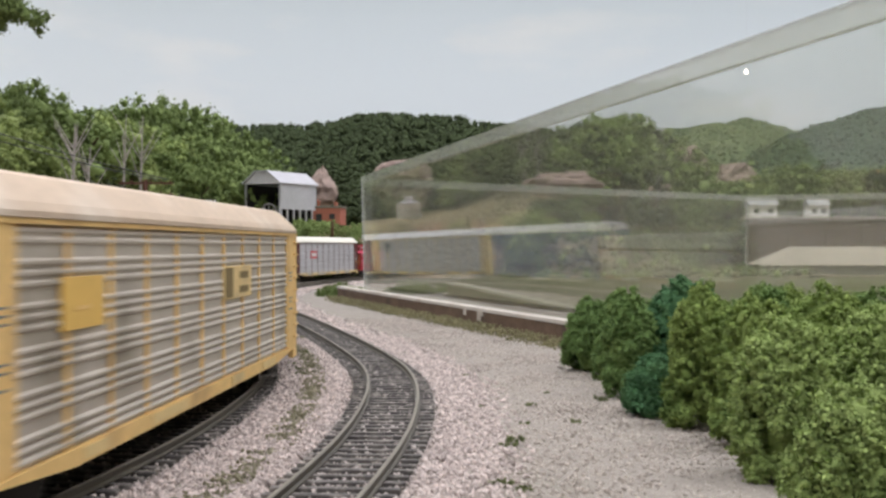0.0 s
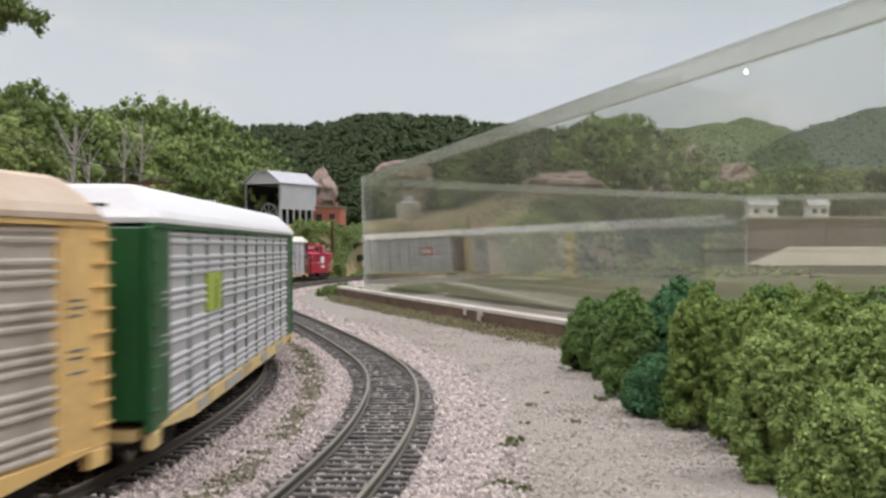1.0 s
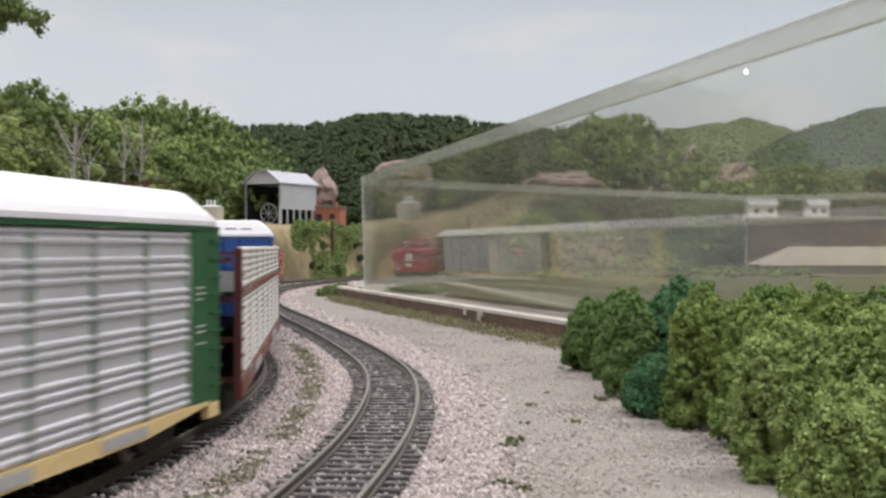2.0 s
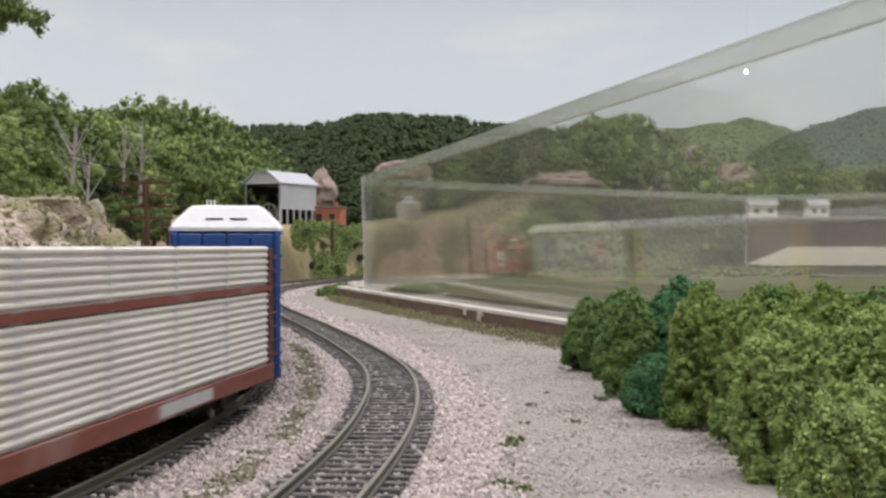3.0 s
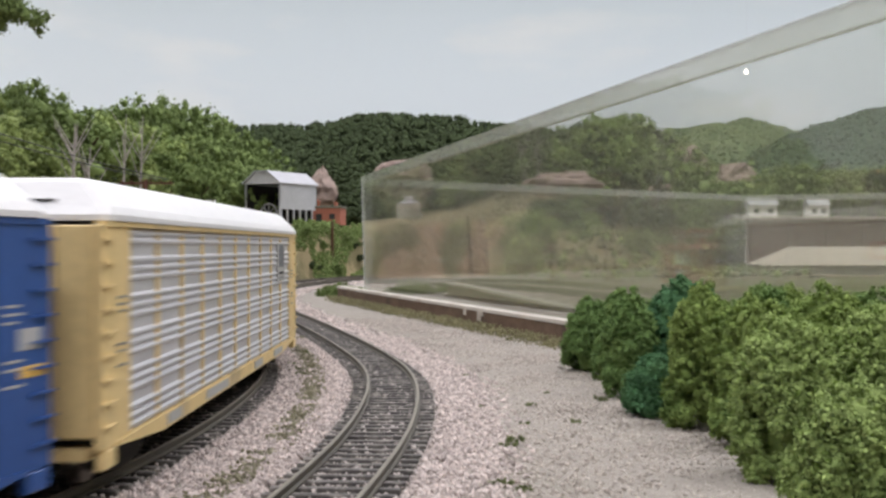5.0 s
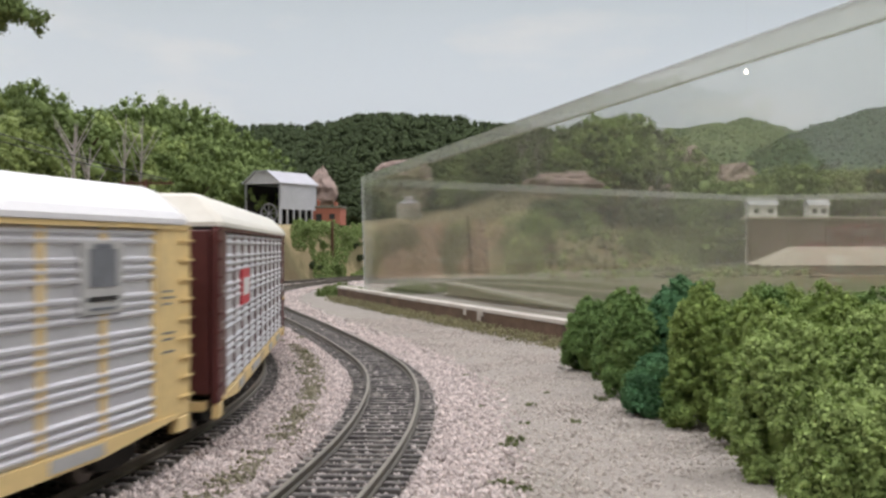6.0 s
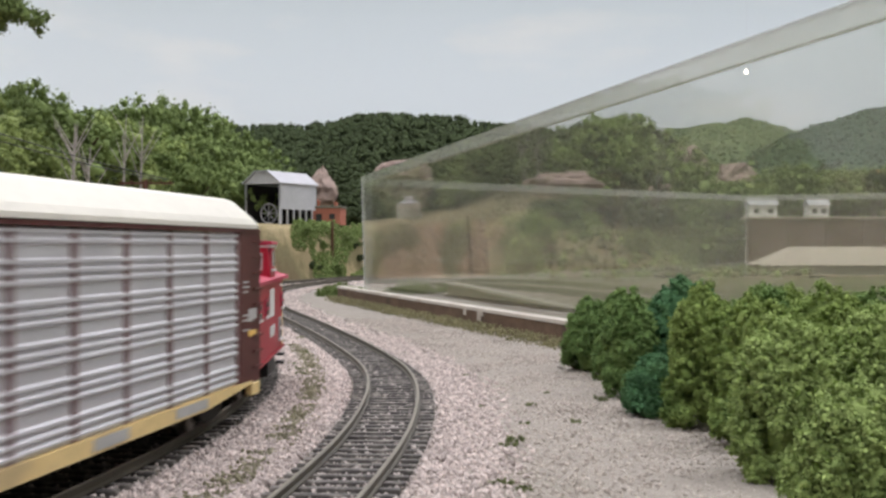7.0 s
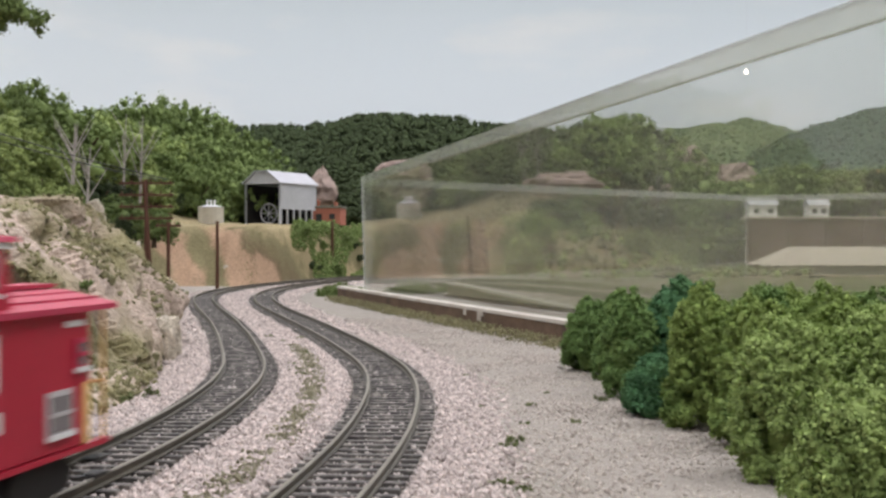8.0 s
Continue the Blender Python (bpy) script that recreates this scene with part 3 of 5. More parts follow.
def bush(i, key, x, y, sx, sy, sz):
    """A tall draped clump of foam foliage, lumpy and crumbly, standing close among the others."""
    q = np.random.default_rng(40 + i)
    ob = thing("bush", x, y, GROUND, 23 * i, label=BUSH_SHADES[key] + " crumbly foam bush draped down to the gravel", category="bush", group="bushes")
    n = 64
    up = q.uniform(0, 1, n) ** 0.8
    a = q.uniform(0, math.tau, n)
    out = (1 - up ** 2.8) ** 0.5 * q.uniform(0.62, 0.84, n)
    lump = np.stack([np.cos(a) * out * sx, np.sin(a) * out * sy, (0.05 + 0.84 * up) * sz], 1)
    lump_r = q.uniform(0.17, 0.33, n) * (sx + sy) * 0.5
    tall = q.uniform(1.0, 1.7, n)
    k = q.integers(0, n, 2600)
    d = q.normal(size=(len(k), 3))
    d /= np.linalg.norm(d, axis=1)[:, None]
    d[:, 2] *= tall[k]
    p = lump[k] + d * (lump_r[k] * q.uniform(0.8, 1.12, len(k)))[:, None]
    hidden = np.zeros(len(k), bool)
    for c, r, t in zip(lump, lump_r, tall):
        hidden |= np.linalg.norm((p - c) / (1, 1, t), axis=1) < r * 0.74
    p = p[~hidden & (p[:, 2] > 0.0003)][:1300]
    part("crown", foliage("crown", q, p, q.uniform(0.0008, 0.0019, len(p)), 34, 0.00050, M[key], 0.45, 0.0), None, ob)
    heart = np.concatenate([lump, np.stack([np.zeros(6), np.zeros(6), np.linspace(0.15, 0.75, 6) * sz], 1)])
    part("heart", crumbs("heart", heart, np.concatenate([lump_r * 0.72, np.full(6, 0.6 * min(sx, sy))]), M[key], q, "ico", 0.15), None, ob, "dense inner foam")


BUSHES = [("bush_b", 0.067, 0.545, 0.0125, 0.014, 0.0325), ("bush_b", 0.0755, 0.508, 0.0115, 0.013, 0.0375), ("bush_b", 0.0700, 0.449, 0.0095, 0.013, 0.0365),
          ("bush_c", 0.0905, 0.452, 0.0160, 0.017, 0.0445), ("bush_c", 0.0715, 0.402, 0.0100, 0.011, 0.0180), ("bush", 0.0830, 0.378, 0.0115, 0.014, 0.0450),
          ("bush", 0.0905, 0.340, 0.0145, 0.014, 0.0425), ("bush_d", 0.0830, 0.291, 0.0145, 0.014, 0.0385), ("bush_d", 0.0835, 0.243, 0.0140, 0.013, 0.0270),
          ("bush_d", 0.1085, 0.300, 0.0165, 0.016, 0.0400), ("bush", 0.1120, 0.352, 0.0180, 0.017, 0.0415), ("bush_b", 0.1080, 0.405, 0.0180, 0.018, 0.0415),
          ("bush", 0.1250, 0.445, 0.0200, 0.020, 0.0370), ("bush_b", 0.1380, 0.385, 0.0200, 0.020, 0.0375), ("bush_c", 0.1030, 0.520, 0.0180, 0.020, 0.0350),
          ("bush_d", 0.1080, 0.250, 0.0160, 0.015, 0.0330), ("bush_b", 0.0870, 0.560, 0.0140, 0.016, 0.0330)]
for i, b in enumerate(BUSHES):
    bush(i, *b)


def tree_kind(i, size, material, label):
    q = np.random.default_rng(100 + i)
    ob = thing("tree", 0, 0, -5, label=label, category="tree")
    part("crown", crown_mesh("crown", q, size, 9000, 0.030 * min(size), material, 34, size[2] * 0.30), None, ob)
    bm = rod((0, 0, 0), (0, 0, size[2] * 0.8), size[0] * 0.09, size[0] * 0.04, 7)
    for k in range(3):
        a = 2.1 * k + i
        rod((0, 0, size[2] * 0.35), (math.cos(a) * size[0] * 0.5, math.sin(a) * size[1] * 0.5, size[2] * 0.8), size[0] * 0.04, size[0] * 0.015, 5, bm)
    part("trunk", bm, M["bark"], ob)
    return ob


KINDS = {}
TREE_LABELS = {"a": "mid-green foliage tree on the hillside", "b": "light yellow-green foliage tree on the slope", "c": "dark green tree in the dense far wood"}
for i, key in enumerate("abcabcabcabc"):
    ob = tree_kind(i, (0.06 + 0.008 * (i % 2), 0.06, 0.07 + 0.012 * (i % 3)), M["leaf_" + key], TREE_LABELS[key])
    KINDS.setdefault(key, []).append((ob, max(v.co.z for v in ob.children[0].data.vertices)))


def plant(key, x, y, z, size, r, top=None):
    """A tree of one of the kinds; top sets the height of its crown instead of its size."""
    ob, high = KINDS[key][r.integers(0, len(KINDS[key]))]
    t = copy_thing(ob, pose(x, y, z, r.uniform(-6, 6), r.uniform(-6, 6), r.uniform(0, 360)))
    k = size / 0.085 if top is None else max((top - z) / high, 0.25)
    wide = min(k, 1.75)
    t.scale = (wide * r.uniform(0.9, 1.15), wide * r.uniform(0.9, 1.15), k * (r.uniform(0.9, 1.1) if top is None else 1))
    t["group"] = "hillside trees"
    return t


# ---- land: the far embankment and the wooded hills ----
def smooth(a, b, t):
    t = min(max((t - a) / (b - a), 0), 1)
    return t * t * (3 - 2 * t)


def foot_line(x):
    return 1.66 + 1.15 * smooth(-0.31, 0.0, x) - 0.12 * smooth(-0.35, -0.7, x)


def land_height(x, y):
    """Height of the ground behind the tracks."""
    foot = foot_line(x)
    wob = 0.035 * noise.noise(Vector((x * 11, y * 2, 1))) + 0.03 * abs(noise.noise(Vector((x * 26, y * 3, 4))))
    h = 0.090 * smooth(foot + wob, foot + 0.12 + wob * 0.4, y) + 0.007 * smooth(foot + 0.12, foot + 0.42, y)
    h += 0.055 * smooth(2.38, 2.9, y) * smooth(0.75, 0.1, x)
    h += 0.055 * smooth(-0.36, -0.62, x) * smooth(1.5, 2.0, y) * smooth(2.75, 2.3, y)
    return h - 0.004 * smooth(0.012, 0.0, h) + 0.006 * smooth(0.0, 0.02, h) * noise.noise(Vector((x * 25, y * 25, 3))) + 0.016 * (noise.fractal(Vector((x * 22, y * 14, 7)), 0.9, 2.0, 4)) * smooth(0.01, 0.05, h) * smooth(0.092, 0.065, h)


def land_place(u, v):
    x, y = -1.6 + 1.70 * u, 1.35 + 1.75 * v
    return (x, y, GROUND - 0.003 + land_height(x, y))


solid("embankment", grid_sheet(240, 200, land_place), M["slope"], True, kind="structure", label="sandy and grassy embankment rising behind the bend", category="embankment")

r = np.random.default_rng(9)


def wood(key, n, xs, ys, crest, lo, hi):
    """Trees whose tops stay between lo and hi of the way up to a crest line fitted to the view."""
    for k in range(n):
        x, y = xs[0] + (xs[1] - xs[0]) * (k + r.uniform(0, 1)) / n, r.uniform(*ys)
        z = GROUND - 0.012 + land_height(x, y)
        line = np.interp(x, [c[0] for c in crest], [c[1] for c in crest])
        plant(key, x, y, z, 0, r, z + 0.012 + (line - z - 0.012) * r.uniform(lo, hi))


# crest heights (x, z) set so the tree tops fit the skyline from the camera
FAR_CREST = [(-0.65, 0.318), (-0.50, 0.330), (-0.36, 0.330), (-0.25, 0.336), (-0.19, 0.358), (-0.10, 0.358), (0.03, 0.352), (0.07, 0.340), (0.16, 0.332), (0.30, 0.318)]
MID_CREST = [(-1.0, 0.32), (-0.80, 0.305), (-0.722, 0.308), (-0.65, 0.328), (-0.59, 0.325), (-0.56, 0.312), (-0.535, 0.330), (-0.50, 0.325), (-0.436, 0.300), (-0.38, 0.262), (-0.328, 0.205), (-0.30, 0.165)]
NEAR_CREST = [(-1.0, 0.32), (-0.66, 0.315), (-0.60, 0.290), (-0.56, 0.26)]
wood("a", 34, (-0.98, -0.34), (2.24, 2.34), MID_CREST, 0.94, 1.03)
wood("a", 26, (-0.90, -0.40), (2.12, 2.24), MID_CREST, 0.58, 0.86)
wood("b", 9, (-0.80, -0.45), (2.10, 2.20), MID_CREST, 0.60, 0.80)
wood("a", 20, (-0.80, -0.425), (2.06, 2.16), MID_CREST, 0.30, 0.58)
wood("b", 14, (-0.75, -0.46), (1.86, 2.06), MID_CREST, 0.20, 0.50)
wood("c", 5, (-0.75, -0.45), (2.0, 2.1), MID_CREST, 0.25, 0.50)
wood("a", 12, (-0.95, -0.57), (1.84, 1.95), NEAR_CREST, 0.95, 1.05)
# the dense dark wood along the back
def wood_place(x, rise):
    """A point on the face of the wood: x along it, rise from its foot (0) to its crest (1)."""
    v = math.asin(rise ** 1.25) * 2 / math.pi
    y = 2.44 + 0.32 * v
    base = GROUND + land_height(x, y)
    line = np.interp(x, [c[0] for c in FAR_CREST], [c[1] for c in FAR_CREST])
    swell = 0.016 * noise.noise(Vector((x * 17, v * 5, 3))) + 0.012 * noise.noise(Vector((x * 42, v * 11, 5)))
    return Vector((x, y + swell, max(base + 0.004, base + (line - 0.006 - base) * rise + swell * (0.3 + 0.7 * (1 - v)))))


pts = np.array([wood_place(r.uniform(-0.64, 0.28), r.uniform(0.02, 1)) for k in range(7000)])
big = r.uniform(0.0045, 0.0105, len(pts))
# backing sheet added behind the leaves to keep their gaps dark
solid("wooded_bank", grid_sheet(90, 30, lambda u, v: wood_place(-0.66 + 0.96 * u, v) + Vector((0, 0.010, -0.004))), M["leaf_c"], True, kind="structure", label="dark green backing sheet behind the leaves of the far wood", category="bank")
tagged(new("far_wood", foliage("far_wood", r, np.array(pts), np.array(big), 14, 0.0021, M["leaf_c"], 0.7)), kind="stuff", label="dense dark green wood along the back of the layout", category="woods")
plant("a", -0.552, 2.30, 0.15, 0, r, 0.352)   # one crown stands above the rest

# turf over the embankment
pts = []
while len(pts) < 3200:
    x = rng.uniform(-0.5, 0.1)
    y = foot_line(x) + rng.uniform(0.0, 0.25)
    if noise.noise(Vector((x * 16, y * 16, 11))) > 0.22:
        pts.append((x, y, GROUND - 0.003 + land_height(x, y)))
tagged(new("slope_turf", crumbs("slope_turf", np.array(pts), rng.uniform(0.0005, 0.0011, len(pts)), M["moss"], rng)), kind="stuff", label="patchy olive turf on the embankment slope", category="turf")

pts = []
while len(pts) < 7000:
    x = rng.uniform(-0.272, -0.06)
    lift = rng.uniform(0.0, 0.86)
    y = foot_line(x) + 0.15 * lift
    if noise.noise(Vector((x * 30, lift * 2.2, 31))) > 0.0 + 0.7 * smooth(-0.205, -0.255, x + 0.05 * lift):
        pts.append((x, y, GROUND + 0.001 + land_height(x, y) + rng.uniform(-0.002, 0.009)))
tagged(new("slope_shrubs", crumbs("slope_shrubs", np.array(pts), rng.uniform(0.0010, 0.0034, len(pts)), M["leaf_a"], rng)), kind="stuff", label="tangled low green shrubs covering the embankment", category="shrubs")


# ---- rock cutting beside the track ----
FOOT = Line([(-0.12, -0.3), (-0.118, 0.0), (-0.115, 0.2), (-0.112, 0.36), (-0.116, 0.47), (-0.137, 0.59), (-0.178, 0.78), (-0.222, 0.95), (-0.262, 1.10), (-0.30, 1.2), (-0.34, 1.3)])


def cliff_place(u, v):
    s = 0.40 + u * (FOOT.length - 0.44)
    p, (d, side) = FOOT.at(s), FOOT.side(s)
    crest = 0.066 + 0.018 * smooth(0.35, 0.75, p[1]) + 0.012 * noise.noise(Vector((s * 14, 0, 5)))
    crest *= 1 - 0.80 * smooth(0.80, 1.08, p[1])
    crest *= smooth(0.16, 0.42, p[1]) * 0.9 + 0.1
    up = min(v / 0.62, 1)
    back = -(0.055 * up ** 1.3 + 0.42 * max(v - 0.62, 0) / 0.38)
    q = p + side * back
    pos = Vector((q[0], q[1], GROUND - 0.002 + crest * (up ** 0.85) + 0.02 * max(v - 0.62, 0)))
    lay = Vector((pos.x * 0.8 + pos.z * 0.4, pos.y * 1.2 - pos.z * 0.5, pos.z * 0.55)) + Vector((1, 0.6, 0.4)) * 0.010 * noise.noise(pos * 38)
    big = noise.voronoi(lay * 24)
    rough = 0.013 * (noise.cell(big[1][0] * 9.7) - 0.35) + 0.005 * (0.5 - abs(noise.noise(lay * 75))) - 0.004 * max(0.0, 1 - (big[0][1] - big[0][0]) * 5)
    rough += 0.010 * noise.fractal(pos * 22, 0.9, 2.1, 3) + 0.0014 * noise.fractal(pos * 150, 0.8, 2.1, 3)
    fade = smooth(0.0, 0.12, v)
    return pos + Vector((side[0], side[1], 0.35)) * rough * fade


solid("rock_cliff", grid_sheet(420, 150, cliff_place), M["rock"], kind="structure", label="tan plaster rock cliff with mossy patches beside the track", category="cliff")
cliff = bpy.data.objects["rock_cliff"].data
flat = [p.center[:] for p in cliff.polygons if p.center.y > 0.3 and (p.normal.z > 0.86 or p.normal.z > 0.42 and noise.noise(p.center * 19) > -0.02)]
flat = np.array(flat)[rng.permutation(len(flat))[:20000]]
flat = flat + rng.normal(0, 0.0012, flat.shape) * (1, 1, 0.2)
tagged(new("cliff_moss", crumbs("cliff_moss", flat, rng.uniform(0.0006, 0.0017, len(flat)), M["moss"], rng)), kind="stuff", label="olive moss and turf on the ledges of the cliff", category="turf")


def boulder(x, y, z, size, seed, material, label, name="boulder", taper=0.0):
    bm = bmesh.new()
    bmesh.ops.create_icosphere(bm, subdivisions=3, radius=1)
    for v in bm.verts:
        q = v.co + Vector((seed * 3.1, 0, 0))
        v.co *= 1 + 0.35 * noise.fractal(q * 1.4, 1, 2, 4) + 0.12 * (noise.cell(q * 2.5) - 0.5)
        thin = 1 - taper * max(v.co.z, 0)
        v.co = Vector((v.co.x * size[0] * thin, v.co.y * size[1] * thin, v.co.z * size[2] if taper else min(v.co.z, 0.85 + 0.12 * v.co.x) * size[2]))
    me = finish(name, bm, material)
    ob = tagged(new(name, me), label=label, category="rock")
    ob.matrix_basis = pose(x, y, z)
    return ob


boulder(-0.139, 0.60, 0.004, (0.0075, 0.010, 0.016), 1, M["rockpale"], "pale upright rock at the cliff foot")
boulder(-0.212, 0.83, 0.030, (0.009, 0.012, 0.030), 2, M["rockpale"], "pale upright rock on the cliff edge")
boulder(-0.245, 0.85, 0.068, (0.007, 0.009, 0.020), 3, M["rockpale"], "pale pointed rock on the cliff top")
boulder(-0.246, 2.462, 0.172, (0.034, 0.030, 0.044), 5, M["rockpink"], "grey-brown pointed rock outcrop on the hill", taper=0.75)
boulder(-0.0806, 2.475, 0.180, (0.064, 0.03, 0.058), 6, M["rockpink"], "pinkish-grey ledge of rock under the wood")


def tuft(x, y, z, size, seed, key="weed", label="small green weed tuft in the gravel", name="weed"):
    q = np.random.default_rng(seed)
    ob = new(name, crown_mesh(name, q, (size * 1.35, size, size * 0.62), int(500 if size < 0.012 else 1500), size * 0.055, M[key], 9))
    ob.matrix_basis = pose(x, y, z)
    return tagged(ob, label=label, category="weed" if name == "weed" else "shrub")


for i, (x, y, s) in enumerate([(0.0194, 0.341, 0.0058), (0.0142, 0.285, 0.004), (-0.107, 0.737, 0.005), (-0.072, 0.629, 0.005), (-0.087, 0.723, 0.006), (0.0095, 0.52, 0.003), (0.031, 0.425, 0.003), (0.057, 0.438, 0.004), (-0.109, 0.449, 0.007), (-0.168, 0.737, 0.008), (-0.062, 0.525, 0.0045), (-0.067, 0.545, 0.004), (-0.071, 0.57, 0.004), (0.042, 0.385, 0.003),
                               (0.013, 0.42, 0.0022), (0.026, 0.38, 0.0025), (-0.115, 0.43, 0.007), (-0.118, 0.445, 0.006), (-0.128, 0.52, 0.005), (-0.134, 0.56, 0.005),
                               (-0.139, 0.62, 0.005), (-0.155, 0.67, 0.005), (-0.094, 0.705, 0.004), (0.018, 0.278, 0.003), (0.04, 0.46, 0.002), (-0.02, 0.62, 0.003)]):
    tuft(x, y, GROUND + 0.0005, s * 0.75, 300 + i)
for i, (x, y, z, s) in enumerate([(-0.19, 0.62, 0.05, 0.010), (-0.21, 0.75, 0.050, 0.012), (-0.24, 0.85, 0.05, 0.012), (-0.19, 0.7, 0.03, 0.008), (-0.26, 0.8, 0.085, 0.016),
                                  (-0.32, 0.85, 0.09, 0.018), (-0.275, 1.10, 0.006, 0.010), (-0.15, 0.5, 0.035, 0.007)]):
    tuft(x, y, z, s, 400 + i, "leaf_a" if i % 2 else "leaf_b", "green shrub growing on the rock cliff", "shrub")
for i, (x, y, z, k) in enumerate([(-0.285, 1.80, 0.030, 0.006), (-0.262, 1.84, 0.045, 0.005), (-0.31, 1.72, 0.020, 0.005)]):
    boulder(x, y, z, (k, k, k * 1.3), 20 + i, M["rockpale"], "small pale stone lying on the earth bank")
# shrubs over the slope of the embankment, and along the low wall
q = np.random.default_rng(21)
for i in range(16):
    x = q.uniform(-0.24, -0.12) if i % 5 else q.uniform(-0.1, 0.06)
    y = foot_line(x) + q.uniform(0.03, 0.14)
    tuft(x, y, GROUND - 0.004 + land_height(x, y), q.uniform(0.012, 0.022), 500 + i, "leaf_a" if i % 3 else "leaf_c", "green shrub on the embankment slope", "shrub")
for i in range(7):
    tuft(q.uniform(-0.132, -0.10), q.uniform(1.36, 1.44), GROUND, q.uniform(0.014, 0.022), 540 + i, "leaf_a", "dark green shrub at the end of the low wall", "shrub")

# foliage close above the cliff
for x, y, z, top, key in [(-0.53, 1.30, 0.07, 0.225, "b"), (-0.485, 1.30, 0.07, 0.215, "b"), (-0.47, 1.26, 0.07, 0.19, "b"), (-0.435, 1.30, 0.06, 0.165, "b"), (-0.50, 1.20, 0.06, 0.165, "b"), (-0.455, 1.22, 0.06, 0.14, "b"),
                          (-0.425, 1.24, 0.05, 0.118, "a"), (-0.41, 1.30, 0.05, 0.125, "a"), (-0.60, 1.40, 0.08, 0.22, "b"), (-0.36, 1.50, 0.05, 0.105, "a"), (-0.40, 1.48, 0.05, 0.12, "a"),
                          (-0.44, 1.50, 0.06, 0.15, "c"), (-0.38, 1.40, 0.03, 0.09, "c")]:
    plant(key, x, y, z, 0, r, top)


# an overhanging branch near the camera
branch = thing("overhanging_branch", -0.288, 0.80, 0.0, label="leafy green tree branch hanging into view", category="tree")
part("twig", rod((-0.085, 0.0, 0.235), (0.006, 0.0, 0.212), 0.0026, 0.0012, 7, rod((-0.09, 0.0, 0.05), (-0.085, 0, 0.25), 0.006, 0.004, 8)), M["bark"], branch)
part("leaves", crown_mesh("leaves", np.random.default_rng(77), (0.030, 0.03, 0.022), 2600, 0.0015, M["leaf_a"], 16, 0.200), None, branch)


def dead_tree(x, y, z, seed, h):
    q = np.random.default_rng(seed)
    ob = thing("dead_tree", x, y, z, label="bare grey dead tree above the cliff", category="tree", group="dead trees")
    bm = rod((0, 0, 0), (0.004, 0, h), 0.0018, 0.0005, 6)
    for k in range(7):
        a, b = q.uniform(0, 6.28), q.uniform(0.2, 0.75)
        d = q.uniform(0.25, 0.5) * h
        rod((0.004 * b, 0, h * b), (0.004 * b + math.cos(a) * d * 0.6, math.sin(a) * d * 0.6, h * b + d), 0.0009, 0.0003, 5, bm)
    part("trunk", bm, M["deadwood"], ob)


for i, (x, y, z, h) in enumerate([(-0.385, 1.25, 0.09, 0.085), (-0.37, 1.25, 0.085, 0.07), (-0.395, 1.28, 0.10, 0.08), (-0.43, 1.62, 0.12, 0.11), (-0.41, 1.63, 0.11, 0.12)]):
    dead_tree(x, y, z, 60 + i, h)


# ---- telegraph poles and wires ----
def telegraph_pole(x, y, z, h, arms, width, lean=0.0):
    ob = thing("telegraph_pole", x, y, z, label="dark brown wooden telegraph pole with crossarms" if arms else "slender dark brown wooden pole", category="pole", group="telegraph poles")
    part("mast", rod((0, 0, -0.004), (lean, 0, h), 0.0026, 0.0020, 8), M["pole"], ob)
    for k in range(arms):
        zz = h - 0.004 - 0.0125 * k
        arm = part("crossarm", box(-width / 2, width / 2, -0.0014, 0.0014, zz - 0.0011, zz + 0.0011), M["pole"], ob)
        for j in range(6):
            xx = -width / 2 + 0.003 + j * (width - 0.006) / 5
            part("insulator", rod((xx, 0, zz + 0.001), (xx, 0, zz + 0.0042), 0.0008, 0.0006, 6), M["pole"], arm)
    return ob


telegraph_pole(-0.318, 1.29, GROUND, 0.128, 4, 0.058)
telegraph_pole(-0.302, 1.25, GROUND, 0.125, 0, 0.05, -0.008)
telegraph_pole(-0.325, 1.425, GROUND, 0.085, 1, 0.03)
telegraph_pole(-0.300, 1.60, GROUND, 0.090, 0, 0.02)
telegraph_pole(-0.192, 2.09, GROUND + 0.01, 0.09, 0, 0.02)


def wire(a, b, sag):
    a, b = Vector(a), Vector(b)
    bm = bmesh.new()
    pts = [a.lerp(b, i / 14) - Vector((0, 0, sag * (1 - (2 * i / 14 - 1) ** 2))) for i in range(15)]
    rings = [[bm.verts.new(p + Vector((0.0005 * math.cos(q), 0, 0.0005 * math.sin(q)))) for q in (0, 1.57, 3.14, 4.71)] for p in pts]
    for r0, r1 in zip(rings, rings[1:]):
        for k in range(4):
            bm.faces.new((r0[k], r0[(k + 1) % 4], r1[(k + 1) % 4], r1[k]))
    bmesh.ops.recalc_face_normals(bm, faces=bm.faces)
    return solid("wire", bm, M["wire"], label="thin black telegraph wire strung between poles", category="wire", group="wires")


for k in range(2):
    wire((-0.318 + 0.024 - 0.012 * k, 1.29, 0.1235), (-0.402 - 0.004 * k, 0.95, 0.158 - 0.006 * k), 0.003)


